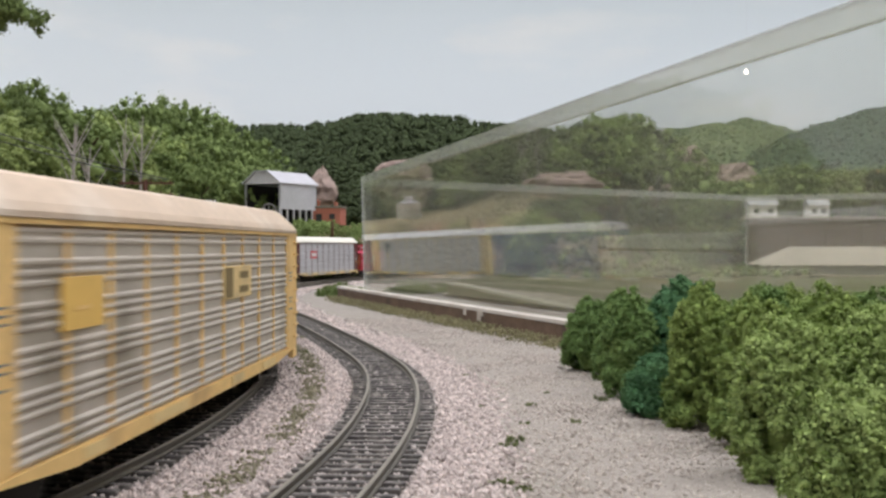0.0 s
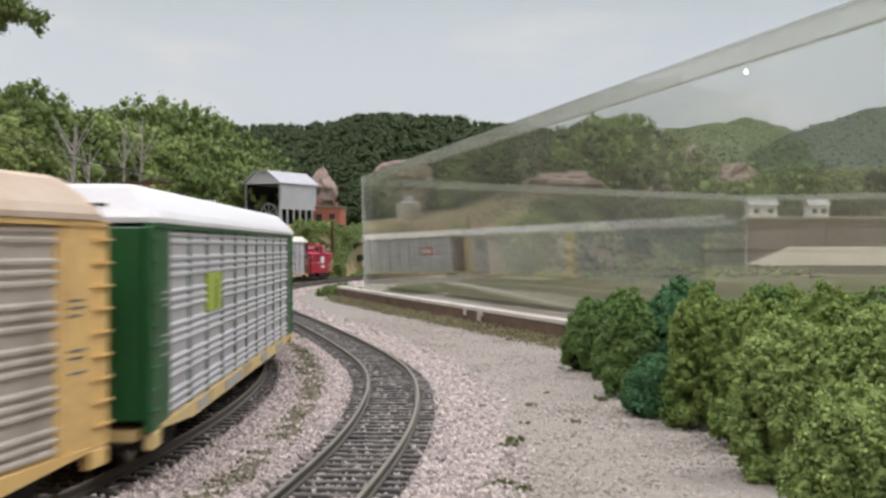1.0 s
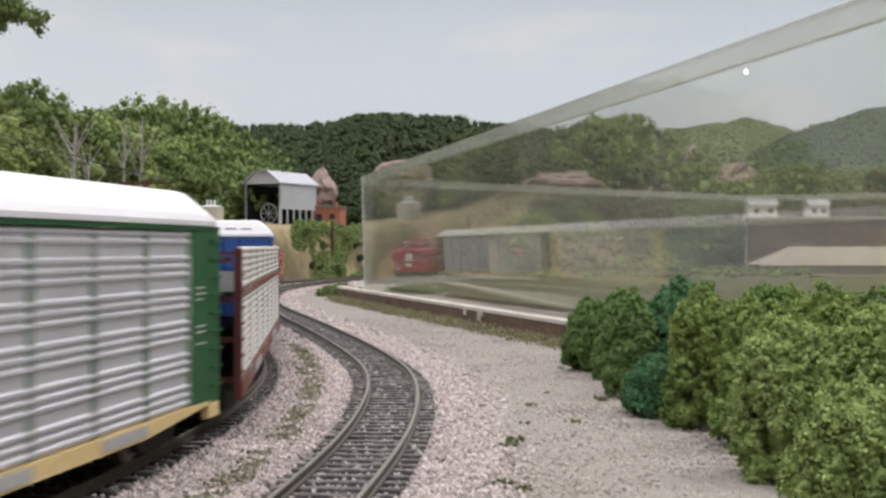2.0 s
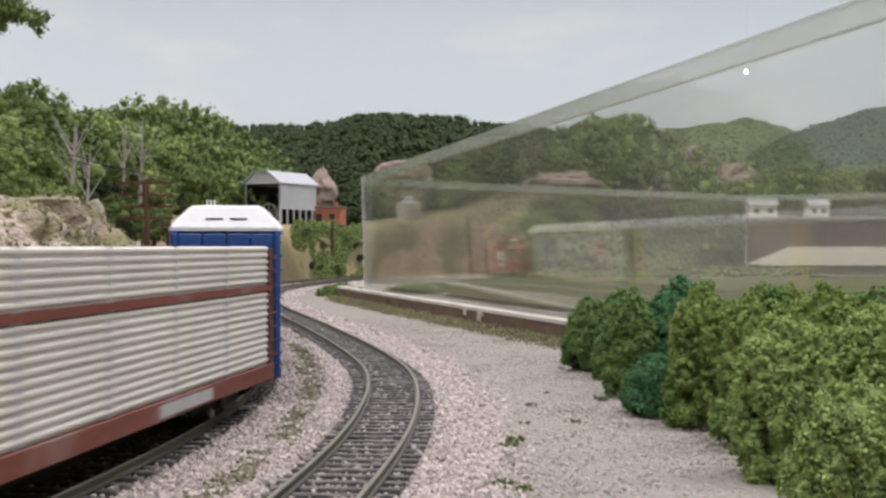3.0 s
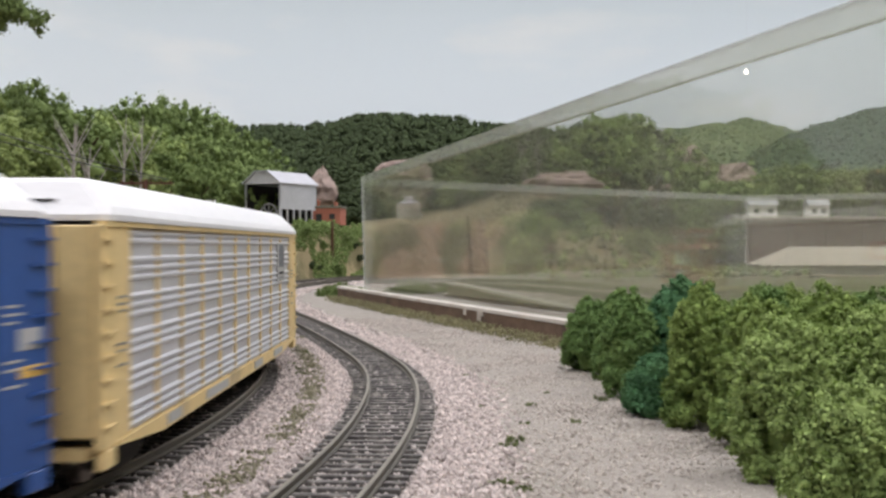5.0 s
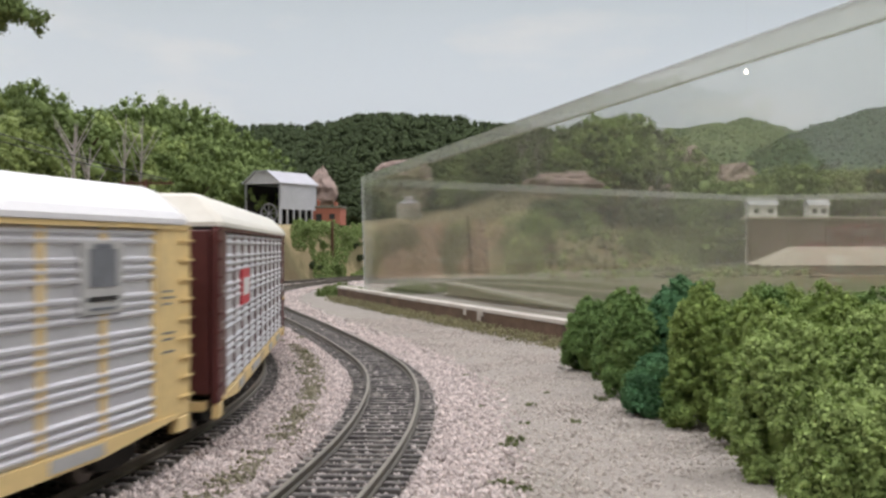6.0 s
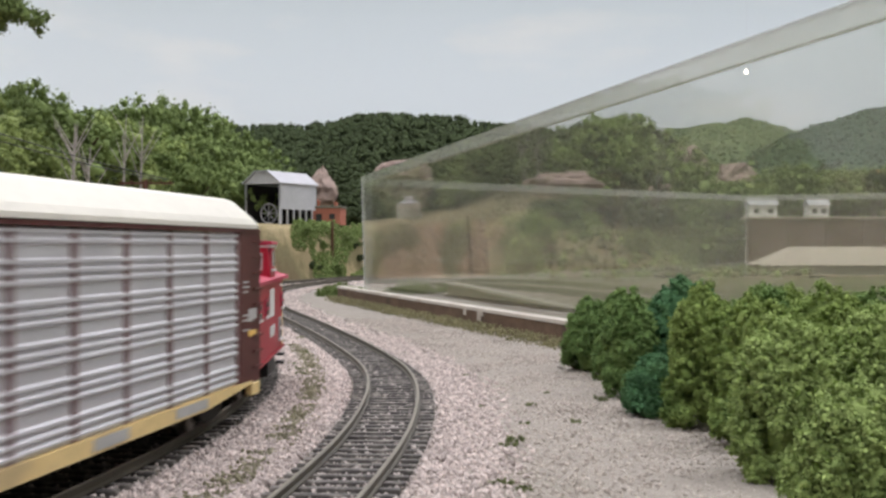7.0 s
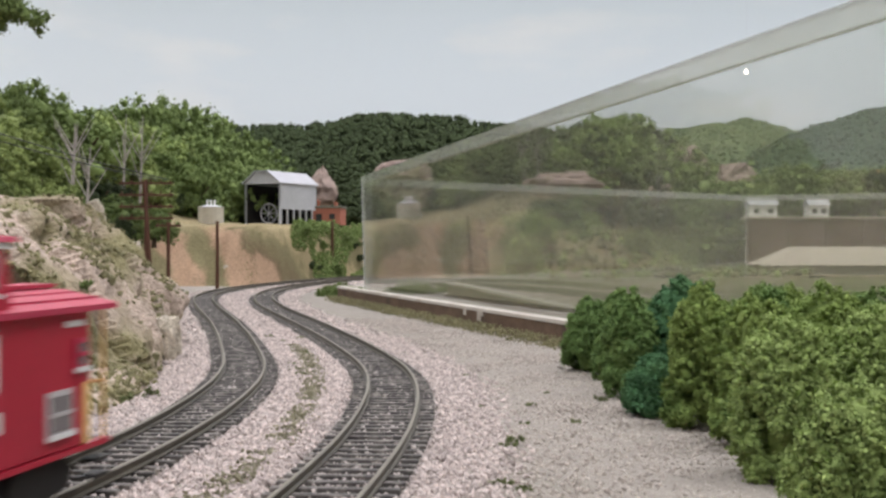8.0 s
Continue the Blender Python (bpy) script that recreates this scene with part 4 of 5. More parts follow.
# ---- buildings on the embankment ----
def shed(x, y, z, rz):
    ob = thing("shed", x, y, z, rz, label="open-fronted grey metal shed with a gable roof", category="shed")
    w, d, eave, ridge = 0.037, 0.115, 0.070, 0.090
    for sx in (-1, 1):
        part("corner_post", box(sx * w - 0.0025 if sx > 0 else sx * w, sx * w if sx > 0 else sx * w + 0.0025, 0, 0.003, 0, eave), M["shed"], ob)
    for k in range(6):
        part("side_post", box(w - 0.0025, w, 0.004 + k * 0.0195, 0.0065 + k * 0.0195, 0, 0.026), M["shed"], ob)
    part("side_wall", box(w - 0.002, w, 0.0, d, 0.026, eave), M["shed"], ob, "pale grey metal side wall")
    part("side_wall", box(-w, -w + 0.002, 0.0, d, 0, eave), M["shed"], ob)
    # dark lining and back wall paint in the shade inside the shed
    part("lining", box(w - 0.0032, w - 0.0022, 0.004, d - 0.002, 0.026, eave - 0.001), M["dark"], ob)
    part("lining", box(-w + 0.0022, -w + 0.0032, 0.004, d - 0.002, 0.001, eave - 0.001), M["dark"], ob)
    part("back_wall", box(-w, w, d, d + 0.002, 0, eave), M["dark"], ob, "back wall coloured dark for the shade inside")
    part("gable", prism([(-w, eave), (w, eave), (w * 0.35, ridge), (-w * 0.35, ridge)], -0.001, 0.001, "y"), M["shed"], ob)
    part("roof", prism([(-w - 0.003, eave), (-w * 0.35, ridge + 0.001), (w * 0.35, ridge + 0.001), (w + 0.003, eave), (w + 0.003, eave + 0.002), (w * 0.35, ridge + 0.003),
                        (-w * 0.35, ridge + 0.003), (-w - 0.003, eave + 0.002)], -0.004, d + 0.004, "y"), M["shedroof"], ob, "pale grey sheet roof")
    part("floor", box(-w, w, 0, d, -0.002, 0.001), M["dark"], ob)
    bm = bmesh.new()
    for k in range(20):
        a, b = k * math.tau / 20, (k + 1) * math.tau / 20
        rod((math.cos(a) * 0.017, 0, math.sin(a) * 0.017), (math.cos(b) * 0.017, 0, math.sin(b) * 0.017), 0.0013, None, 5, bm)
    for k in range(4):
        a = k * math.pi / 4
        rod((math.cos(a) * 0.017, 0, math.sin(a) * 0.017), (-math.cos(a) * 0.017, 0, -math.sin(a) * 0.017), 0.0007, None, 5, bm)
    wheel = solid("flywheel", bm, M["shed"], label="spoked grey wheel standing inside the shed", category="wheel")
    wheel.matrix_basis = ob.matrix_basis @ pose(0.0, 0.02, 0.019)


shed(-0.314, 2.09, 0.0905, -27)


def tank(x, y, z, s=1.0):
    ob = thing("storage_tank", x, y, z, label="pale cylindrical storage tank with pipes on top", category="tank", group="storage tanks")
    part("drum", rod((0, 0, 0), (0, 0, 0.028 * s), 0.021 * s, None, 20), M["tank"], ob)
    part("lid", rod((0, 0, 0.028 * s), (0, 0, 0.031 * s), 0.022 * s, 0.010 * s, 20), M["shed"], ob)
    for k in (-1, 0, 1):
        part("pipe", rod((k * 0.006 * s, 0, 0.029 * s), (k * 0.006 * s, 0, 0.040 * s), 0.0016 * s, None, 8), M["letter"], ob)


tank(-0.3815, 1.98, 0.0885)


def brick_house(x, y, z):
    ob = thing("brick_house", x, y, z, -10, label="small salmon-red brick hut on the embankment", category="house")
    part("wall", box(-0.026, 0.026, 0, 0.04, 0, 0.030), M["brick"], ob)
    part("roof", box(-0.0285, 0.0285, -0.003, 0.043, 0.030, 0.034, 0.0008), M["hutroof"], ob, "flat olive-grey roof")
    part("chimney", box(0.012, 0.017, 0.012, 0.017, 0.034, 0.042), M["brick"], ob)
    w = part("door", box(-0.019, -0.008, -0.001, 0.001, 0, 0.020), M["pane"], ob, "dark green doorway")
    part("window", box(0.006, 0.016, -0.001, 0.001, 0.010, 0.020), M["pane"], ob)


brick_house(-0.2105, 2.17, 0.0905)
red = thing("red_house", -0.252, 2.30, 0.085, label="orange-red house with a gable behind the shed", category="house")
part("wall", box(-0.014, 0.014, 0, 0.03, 0, 0.052), M["brick"], red)
part("roof", prism([(-0.017, 0.052), (0.017, 0.052), (0, 0.066)], -0.003, 0.033, "y"), M["brick"], red)
part("chimney", box(-0.010, -0.004, 0.008, 0.016, 0.052, 0.074), M["brick"], red)

# ---- low wall and acrylic sheets at the layout edge ----
EDGE = Line([(-0.125, 1.40), (-0.1135, 1.30), (-0.1015, 1.25), (-0.0874, 1.2), (-0.0472, 1.0688), (0.0067, 0.8933), (0.0718, 0.685), (0.135, 0.48), (0.20, 0.27), (0.26, 0.07), (0.32, -0.13)])
EDGE_UP = Line([(0.32, -0.13), (0.26, 0.07), (0.20, 0.27), (0.135, 0.48), (0.0718, 0.685), (0.0067, 0.8933), (-0.0472, 1.0688), (-0.0874, 1.2), (-0.1015, 1.25), (-0.1135, 1.30), (-0.125, 1.40)])
wall = thing("low_wall", kind="structure", label="low brown board wall with a chipped white top edge", category="wall")
part("board", sweep(EDGE, 0.02, EDGE.length - 0.02, 0.0, [(-0.003, -0.007), (0.003, -0.007), (0.003, 0.0075), (-0.003, 0.0075)]), M["fascia"], wall)
part("lip", sweep(EDGE, 0.02, EDGE.length - 0.02, 0.0, [(-0.0036, 0.0076), (0.0036, 0.0076), (0.0036, 0.0098), (0.003, 0.0102), (-0.003, 0.0102), (-0.0036, 0.0098)]), M["lip"], wall)

for at, long, low in ((0.462, 0.0045, 0.0035), (0.492, 0.006, 0.001), (0.499, 0.004, 0.0045)):
    part("paint_chip", sweep(EDGE, at, at + long, 0.0034, [(-0.0004, low), (0.0004, low), (0.0004, 0.0078), (-0.0004, 0.0078)], 0.0015), M["lip"], wall, "white paint run down the board")

p, a, s = beside(EDGE_UP, 5000, 0.55, 1.26, 0.009)
tagged(new("wall_grass", crumbs("wall_grass", np.column_stack([p[:, 0] - 0.011, p[:, 1], np.full(len(p), GROUND) + rng.uniform(-0.0002, 0.0055, len(p))]), rng.uniform(0.0004, 0.0010, len(p)), M["moss"], rng)),
       kind="stuff", label="thin olive grass along the foot of the low wall", category="turf")


def guard(name, p0, p1, z0, z1, lean, label):
    a, b = Vector((*p0, 0)), Vector((*p1, 0))
    L = (b - a).length
    ob = thing(name, label=label, category="acrylic sheet", group="acrylic guards")
    ob.matrix_basis = Matrix.Translation(a) @ Matrix.Rotation(math.atan2(b.y - a.y, b.x - a.x), 4, "Z") @ Matrix.Rotation(radians(lean), 4, "X")
    p = part("sheet", box(0.0, L, -0.0015, 0.0015, z0, z1), M["clear"], ob)
    e = part("top_strip", box(0, L, -0.0024, 0.0024, z1 - 0.0085, z1 + 0.001), M["edge"], ob, "thick clear top strip")
    g = part("end_edge", box(-0.003, -0.0005, -0.0024, 0.0024, z0, z1), M["edge"], ob, "bright cut end of the sheet")
    for o in (p, e, g):
        o.visible_shadow = False
    return ob


CORNER = (-0.0953, 1.494)
guard("acrylic_guard", CORNER, (AISLE_X + AISLE_B * 0.05, 0.05), GROUND - 0.002, 0.138, 1.6, "tall clear acrylic guard sheet along the layout edge")
guard("acrylic_guard", (CORNER[0] + 0.006, CORNER[1] + 0.004), (0.50, 2.00), GROUND - 0.002, 0.136, 0, "clear acrylic guard sheet across the aisle end")
guard("acrylic_guard", (0.505, 2.00), (0.95, 1.80), GROUND - 0.002, 0.136, 0, "clear acrylic guard sheet joined beyond the seam")

# ---- the far side, seen through the sheets ----
def far_height(x, y):
    h = 0.13 * smooth(2.45, 2.8, y) + 0.05 * smooth(2.75, 3.1, y) + 0.075 * smooth(0.5, 0.3, x) * smooth(2.03, 2.2, y) + 0.05 * smooth(0.6, 0.42, x) * smooth(2.5, 2.75, y)
    return h + 0.012 * noise.noise(Vector((x * 12, y * 12, 8)))


def far_place(u, v):
    x, y = 0.08 + 1.7 * u, 2.0 + 1.2 * v
    return (x, y, GROUND - 0.002 + far_height(x, y) + 0.004)


solid("far_hillside", grid_sheet(81, 61, far_place), M["farearth"], True, kind="structure", label="dark turf hillside on the far side of the aisle", category="hillside")
KNOLL = [(0.20, 0.27), (0.29, 0.33), (0.34, 0.355), (0.40, 0.364), (0.45, 0.356), (0.50, 0.318), (0.56, 0.27), (0.66, 0.25)]
for n, y0, y1, lo, hi in ((20, 2.72, 2.80, 0.92, 1.02), (18, 2.62, 2.72, 0.62, 0.88), (12, 2.52, 2.62, 0.35, 0.6)):
    for k in range(n):
        x, y = 0.20 + 0.46 * (k + r.uniform(0, 1)) / n, r.uniform(y0, y1)
        z = far_height(x, y) - 0.01
        plant("c" if k % 5 == 0 else "a", x, y, z, 0, r, z + (np.interp(x, [c[0] for c in KNOLL], [c[1] for c in KNOLL]) - z) * r.uniform(lo, hi))
for k in range(34):
    x, y = 0.72 + 0.55 * (k + r.uniform(0, 1)) / 34, r.uniform(2.62, 2.74)
    plant("c" if k % 4 == 1 else "a", x, y, 0.11, 0, r, r.uniform(0.21, 0.248))
for k in range(10):
    plant("ab"[k % 2], r.uniform(0.52, 0.74), r.uniform(2.55, 2.72), 0.11, 0, r, r.uniform(0.17, 0.225))
boulder(0.545, 2.66, 0.235, (0.040, 0.03, 0.045), 11, M["rockpink"], "brownish rock face among the trees of the knoll")
boulder(0.46, 2.54, 0.16, (0.030, 0.02, 0.026), 12, M["rockpink"], "brownish rock on the wooded hillside")
boulder(0.64, 2.64, 0.20, (0.045, 0.03, 0.040), 13, M["rockpink"], "brownish rock ledge on the wooded hillside")
boulder(0.24, 2.40, 0.175, (0.080, 0.03, 0.030), 14, M["rockpink"], "long reddish-brown rock ledge above the bank")
for k in range(26):
    x, y = r.uniform(0.02, 0.48), r.uniform(2.08, 2.6)
    plant("ab"[k % 2], x, y, far_height(x, y) - 0.01, r.uniform(0.035, 0.065), r)


def ridge(name, radius, crest, material, label, seed):
    """A rounded hill that leans on the curved backdrop; crest gives (x, height)."""
    xs, hs = [c[0] for c in crest], [c[1] for c in crest]

    def place(u, v):
        x = xs[0] + (xs[-1] - xs[0]) * u
        h = np.interp(x, xs, hs) + 0.006 * noise.noise(Vector((x * 18, seed, 0))) + 0.004 * noise.noise(Vector((x * 60, seed, 0)))
        y = 0.8 + math.sqrt(radius ** 2 - x * x)
        return (x, y - 0.22 * (1 - v) + 0.02 * noise.noise(Vector((x * 14, v * 6, seed))), -0.02 + (h + 0.02) * math.sin(v * math.pi / 2))
    hill = solid(name, grid_sheet(81, 12, place), material, True, kind="structure", label=label, category="hill")
    v = np.array([place(a, b) for a, b in rng.uniform(0, 1, (5200, 2))])
    tagged(new("hill_wood", crumbs("hill_wood", v, rng.uniform(0.003, 0.008, len(v)), material, rng)), kind="stuff", label="low distant woods covering the " + label.split(" against")[0], category="woods")
    return hill


ridge("far_hill", 2.48, [(0.20, 0.26), (0.45, 0.33), (0.60, 0.360), (0.70, 0.368), (0.79, 0.383), (0.86, 0.364), (0.93, 0.335), (1.05, 0.28)], M["hillpaint"], "pale green hill against the sky backdrop", 2)
ridge("far_hill", 2.40, [(0.70, 0.20), (0.78, 0.285), (0.87, 0.328), (0.96, 0.362), (1.07, 0.392), (1.2, 0.41), (1.45, 0.40), (1.6, 0.34)], M["hilldark"], "dark green wooded hill against the sky backdrop", 5)

rw = thing("retaining_wall", kind="structure", label="long reddish-brown retaining wall across the aisle", category="wall")
part("face", box(0.62, 1.30, 2.44, 2.47, -0.006, 0.108), M["retaining"], rw)
part("coping", box(0.61, 1.30, 2.435, 2.475, 0.108, 0.112), M["beige"], rw)
for k in range(9):
    part("rib", box(0.625 + k * 0.075, 0.63 + k * 0.075, 2.436, 2.44, -0.004, 0.107), M["retaining"], rw)


def cottage(x, y, z, w, label):
    ob = thing("cottage", x, y, z, label=label, category="house", group="cottages")
    part("wall", box(-w, w, 0, 0.04, 0, 0.026), M["letter"], ob)
    part("roof", prism([(-0.004, 0.026), (0.044, 0.026), (0.02, 0.042)], -w - 0.003, w + 0.003), M["shedroof"], ob)
    for k in (-1, 1):
        part("window", box(k * w * 0.5 - 0.005, k * w * 0.5 + 0.005, -0.001, 0.001, 0.010, 0.019), M["pane"], ob)


cottage(0.655, 2.46, 0.110, 0.028, "white cottage with dark windows above the wall")
cottage(0.775, 2.48, 0.110, 0.020, "small white cottage above the wall")
def hip_roof(x0, x1, y0, y1, z0, z1, inset):
    bm = box(x0, x1, y0, y1, z0, z1)
    for v in bm.verts:
        if v.co.z > (z0 + z1) / 2:
            v.co.x += inset if v.co.x < (x0 + x1) / 2 else -inset
            v.co.y = (y0 + y1) / 2 + (v.co.y - (y0 + y1) / 2) * 0.4
    return bm


q = np.random.default_rng(88)
for key, n, words, tone in (("leaf_b", 260, "yellow-green", "low scrub"), ("leaf_a", 260, "mid-green", "low scrub"), ("moss", 420, "olive-brown", "dry scrub")):
    xy = np.column_stack([q.uniform(0.10, 0.62, n), q.uniform(2.02, 2.5, n)])
    at = np.array([(x, y, GROUND + far_height(x, y) + 0.004) for x, y in xy])
    tagged(new("hillside_scrub", foliage("hillside_scrub", q, at, q.uniform(0.004, 0.015, n), 26, 0.0028, M[key], 0.6)), kind="stuff", label=words + " " + tone + " over the brown hillside", category="shrubs")

st = thing("station", 0.60, 2.2, GROUND, label="long low building with a beige roof", category="building")
part("wall", box(0.02, 0.6, 0.02, 0.14, 0, 0.022), M["tank"], st)
part("roof", hip_roof(-0.006, 0.65, 0.0, 0.16, 0.0215, 0.0557, 0.07), M["beige"], st, "plain beige hipped roof")
og = thing("orange_house", 1.03, 2.72, 0.19, label="house with an orange roof on the hillside", category="house")
part("wall", box(-0.04, 0.04, 0, 0.04, -0.01, 0.02), M["tank"], og)
part("roof", prism([(-0.004, 0.02), (0.044, 0.02), (0.02, 0.034)], -0.045, 0.045), M["orange"], og)
# glowing spot and cord added in place of a lamp's reflection in the sheet
glint_thing = thing("hanging_bulb", 0.70, 2.78, 0.455, label="small glowing spot standing in for a lamp reflected in the acrylic", category="lamp")
part("globe", rod((0, 0, -0.0035), (0, 0, 0.0035), 0.0036, 0.0028, 10), M["lamp_glint"], glint_thing)
part("cord", rod((0, 0, 0.006), (0, 0, CEILING_Z - 0.455), 0.0002, None, 5), M["shed"], glint_thing)
# board added in place of the dark aisle gap between the sheets
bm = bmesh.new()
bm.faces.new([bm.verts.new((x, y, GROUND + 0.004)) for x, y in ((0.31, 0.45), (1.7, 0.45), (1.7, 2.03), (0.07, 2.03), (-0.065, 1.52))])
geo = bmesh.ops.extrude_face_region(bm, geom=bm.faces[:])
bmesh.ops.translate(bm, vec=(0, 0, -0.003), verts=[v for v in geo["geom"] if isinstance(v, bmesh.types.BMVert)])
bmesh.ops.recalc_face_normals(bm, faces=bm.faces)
solid("turf_board", bm, M["hill"], kind="structure", label="olive board standing in for the open aisle beyond the acrylic sheet", category="ground")


# ---- rolling stock: x forwards, z from the top of the rails ----
def corrugated(x0, x1, z0, z1, y, ribs, flat=0):
    """A side panel pressed into horizontal ribs; every fourth course is left flat when flat is set."""
    bm = bmesh.new()
    prof = [(z0, 0.0002)]
    h = (z1 - z0) / ribs
    for k in range(ribs):
        a = z0 + k * h
        if flat and k % 4 == 3:
            prof += [(a + h * 0.5, 0.0002), (a + h, 0.0002)]
        else:
            prof += [(a + h * 0.15, 0.0002), (a + h * 0.42, 0.00085), (a + h * 0.68, 0.00085), (a + h * 0.95, 0.0002)]
    rows = [[bm.verts.new((x, y + math.copysign(o, y), z)) for z, o in prof] for x in (x0, x1)]
    back = [[bm.verts.new((x, y - math.copysign(0.0006, y), z)) for z in (z0, z1)] for x in (x0, x1)]
    for i in range(len(prof) - 1):
        bm.faces.new((rows[0][i], rows[1][i], rows[1][i + 1], rows[0][i + 1]))
    bm.faces.new((back[0][0], back[0][1], back[1][1], back[1][0]))
    for k in (0, 1):
        bm.faces.new([*rows[k], back[k][1], back[k][0]])
    bm.faces.new((rows[0][0], back[0][0], back[1][0], rows[1][0]))
    bm.faces.new((rows[0][-1], rows[1][-1], back[1][1], back[0][1]))
    bmesh.ops.recalc_face_normals(bm, faces=bm.faces)
    return bm


def bogie(parent, x, gauge=0.00915):
    ob = thing("bogie")
    ob.parent = parent
    ob.matrix_basis = pose(x, 0, 0)
    for sy in (-1, 1):
        bm = prism([(-0.0135, 0.006), (-0.0115, 0.003), (-0.004, 0.002), (0.004, 0.002), (0.0115, 0.003), (0.0135, 0.006), (0.0115, 0.0085), (0.005, 0.009), (-0.005, 0.009), (-0.0115, 0.0085)],
                   sy * 0.0125 - 0.0012, sy * 0.0125 + 0.0012, "y")
        part("side_frame", bm, M["dark"], ob)
    part("bolster", box(-0.003, 0.003, -0.0115, 0.0115, 0.0045, 0.0085), M["dark"], ob)
    for wx in (-0.010, 0.010):
        for sy in (-1, 1):
            bm = rod((wx, sy * (gauge - 0.0012), 0.0053), (wx, sy * (gauge + 0.0012), 0.0053), 0.0051, None, 18)
            rod((wx, sy * (gauge - 0.0018), 0.0053), (wx, sy * (gauge - 0.0012), 0.0053), 0.0058, None, 18, bm)
            part("wheel", bm, M["steel"], ob)
        part("axle", rod((wx, -0.009, 0.0053), (wx, 0.009, 0.0053), 0.0009, None, 8), M["dark"], ob)
    return ob


def coupler(parent, x, d):
    part("coupler", box(min(x, x + d * 0.011), max(x, x + d * 0.011), -0.0016, 0.0016, 0.0065, 0.0095, 0.0004), M["black"], parent)


HALF, WIDE = 0.1545, 0.0190
Z0, Z1, ZTOP = 0.0118, 0.0570, 0.0665


def roof_mesh(z0, z1):
    """Roof with sloped sides and hipped, rounded ends."""
    bm = bmesh.new()
    rings = []
    for x, y, z in ((HALF - 0.003, WIDE + 0.0004, z0), (HALF - 0.003, WIDE + 0.0004, z0 + 0.0012), (HALF - 0.0045, WIDE - 0.0008, z0 + 0.0030), (HALF - 0.0085, WIDE - 0.0058, z1 - 0.0009), (HALF - 0.0105, WIDE - 0.0078, z1)):
        c = 0.0015
        rings.append([bm.verts.new(v) for v in ((x, y - c, z), (x - c, y, z), (c - x, y, z), (-x, y - c, z), (-x, c - y, z), (c - x, -y, z), (x - c, -y, z), (x, c - y, z))])
    for a, b in zip(rings, rings[1:]):
        for i in range(8):
            bm.faces.new((a[i], a[(i + 1) % 8], b[(i + 1) % 8], b[i]))
    bm.faces.new(rings[-1])
    bm.faces.new(rings[0][::-1])
    bmesh.ops.recalc_face_normals(bm, faces=bm.faces)
    return bm


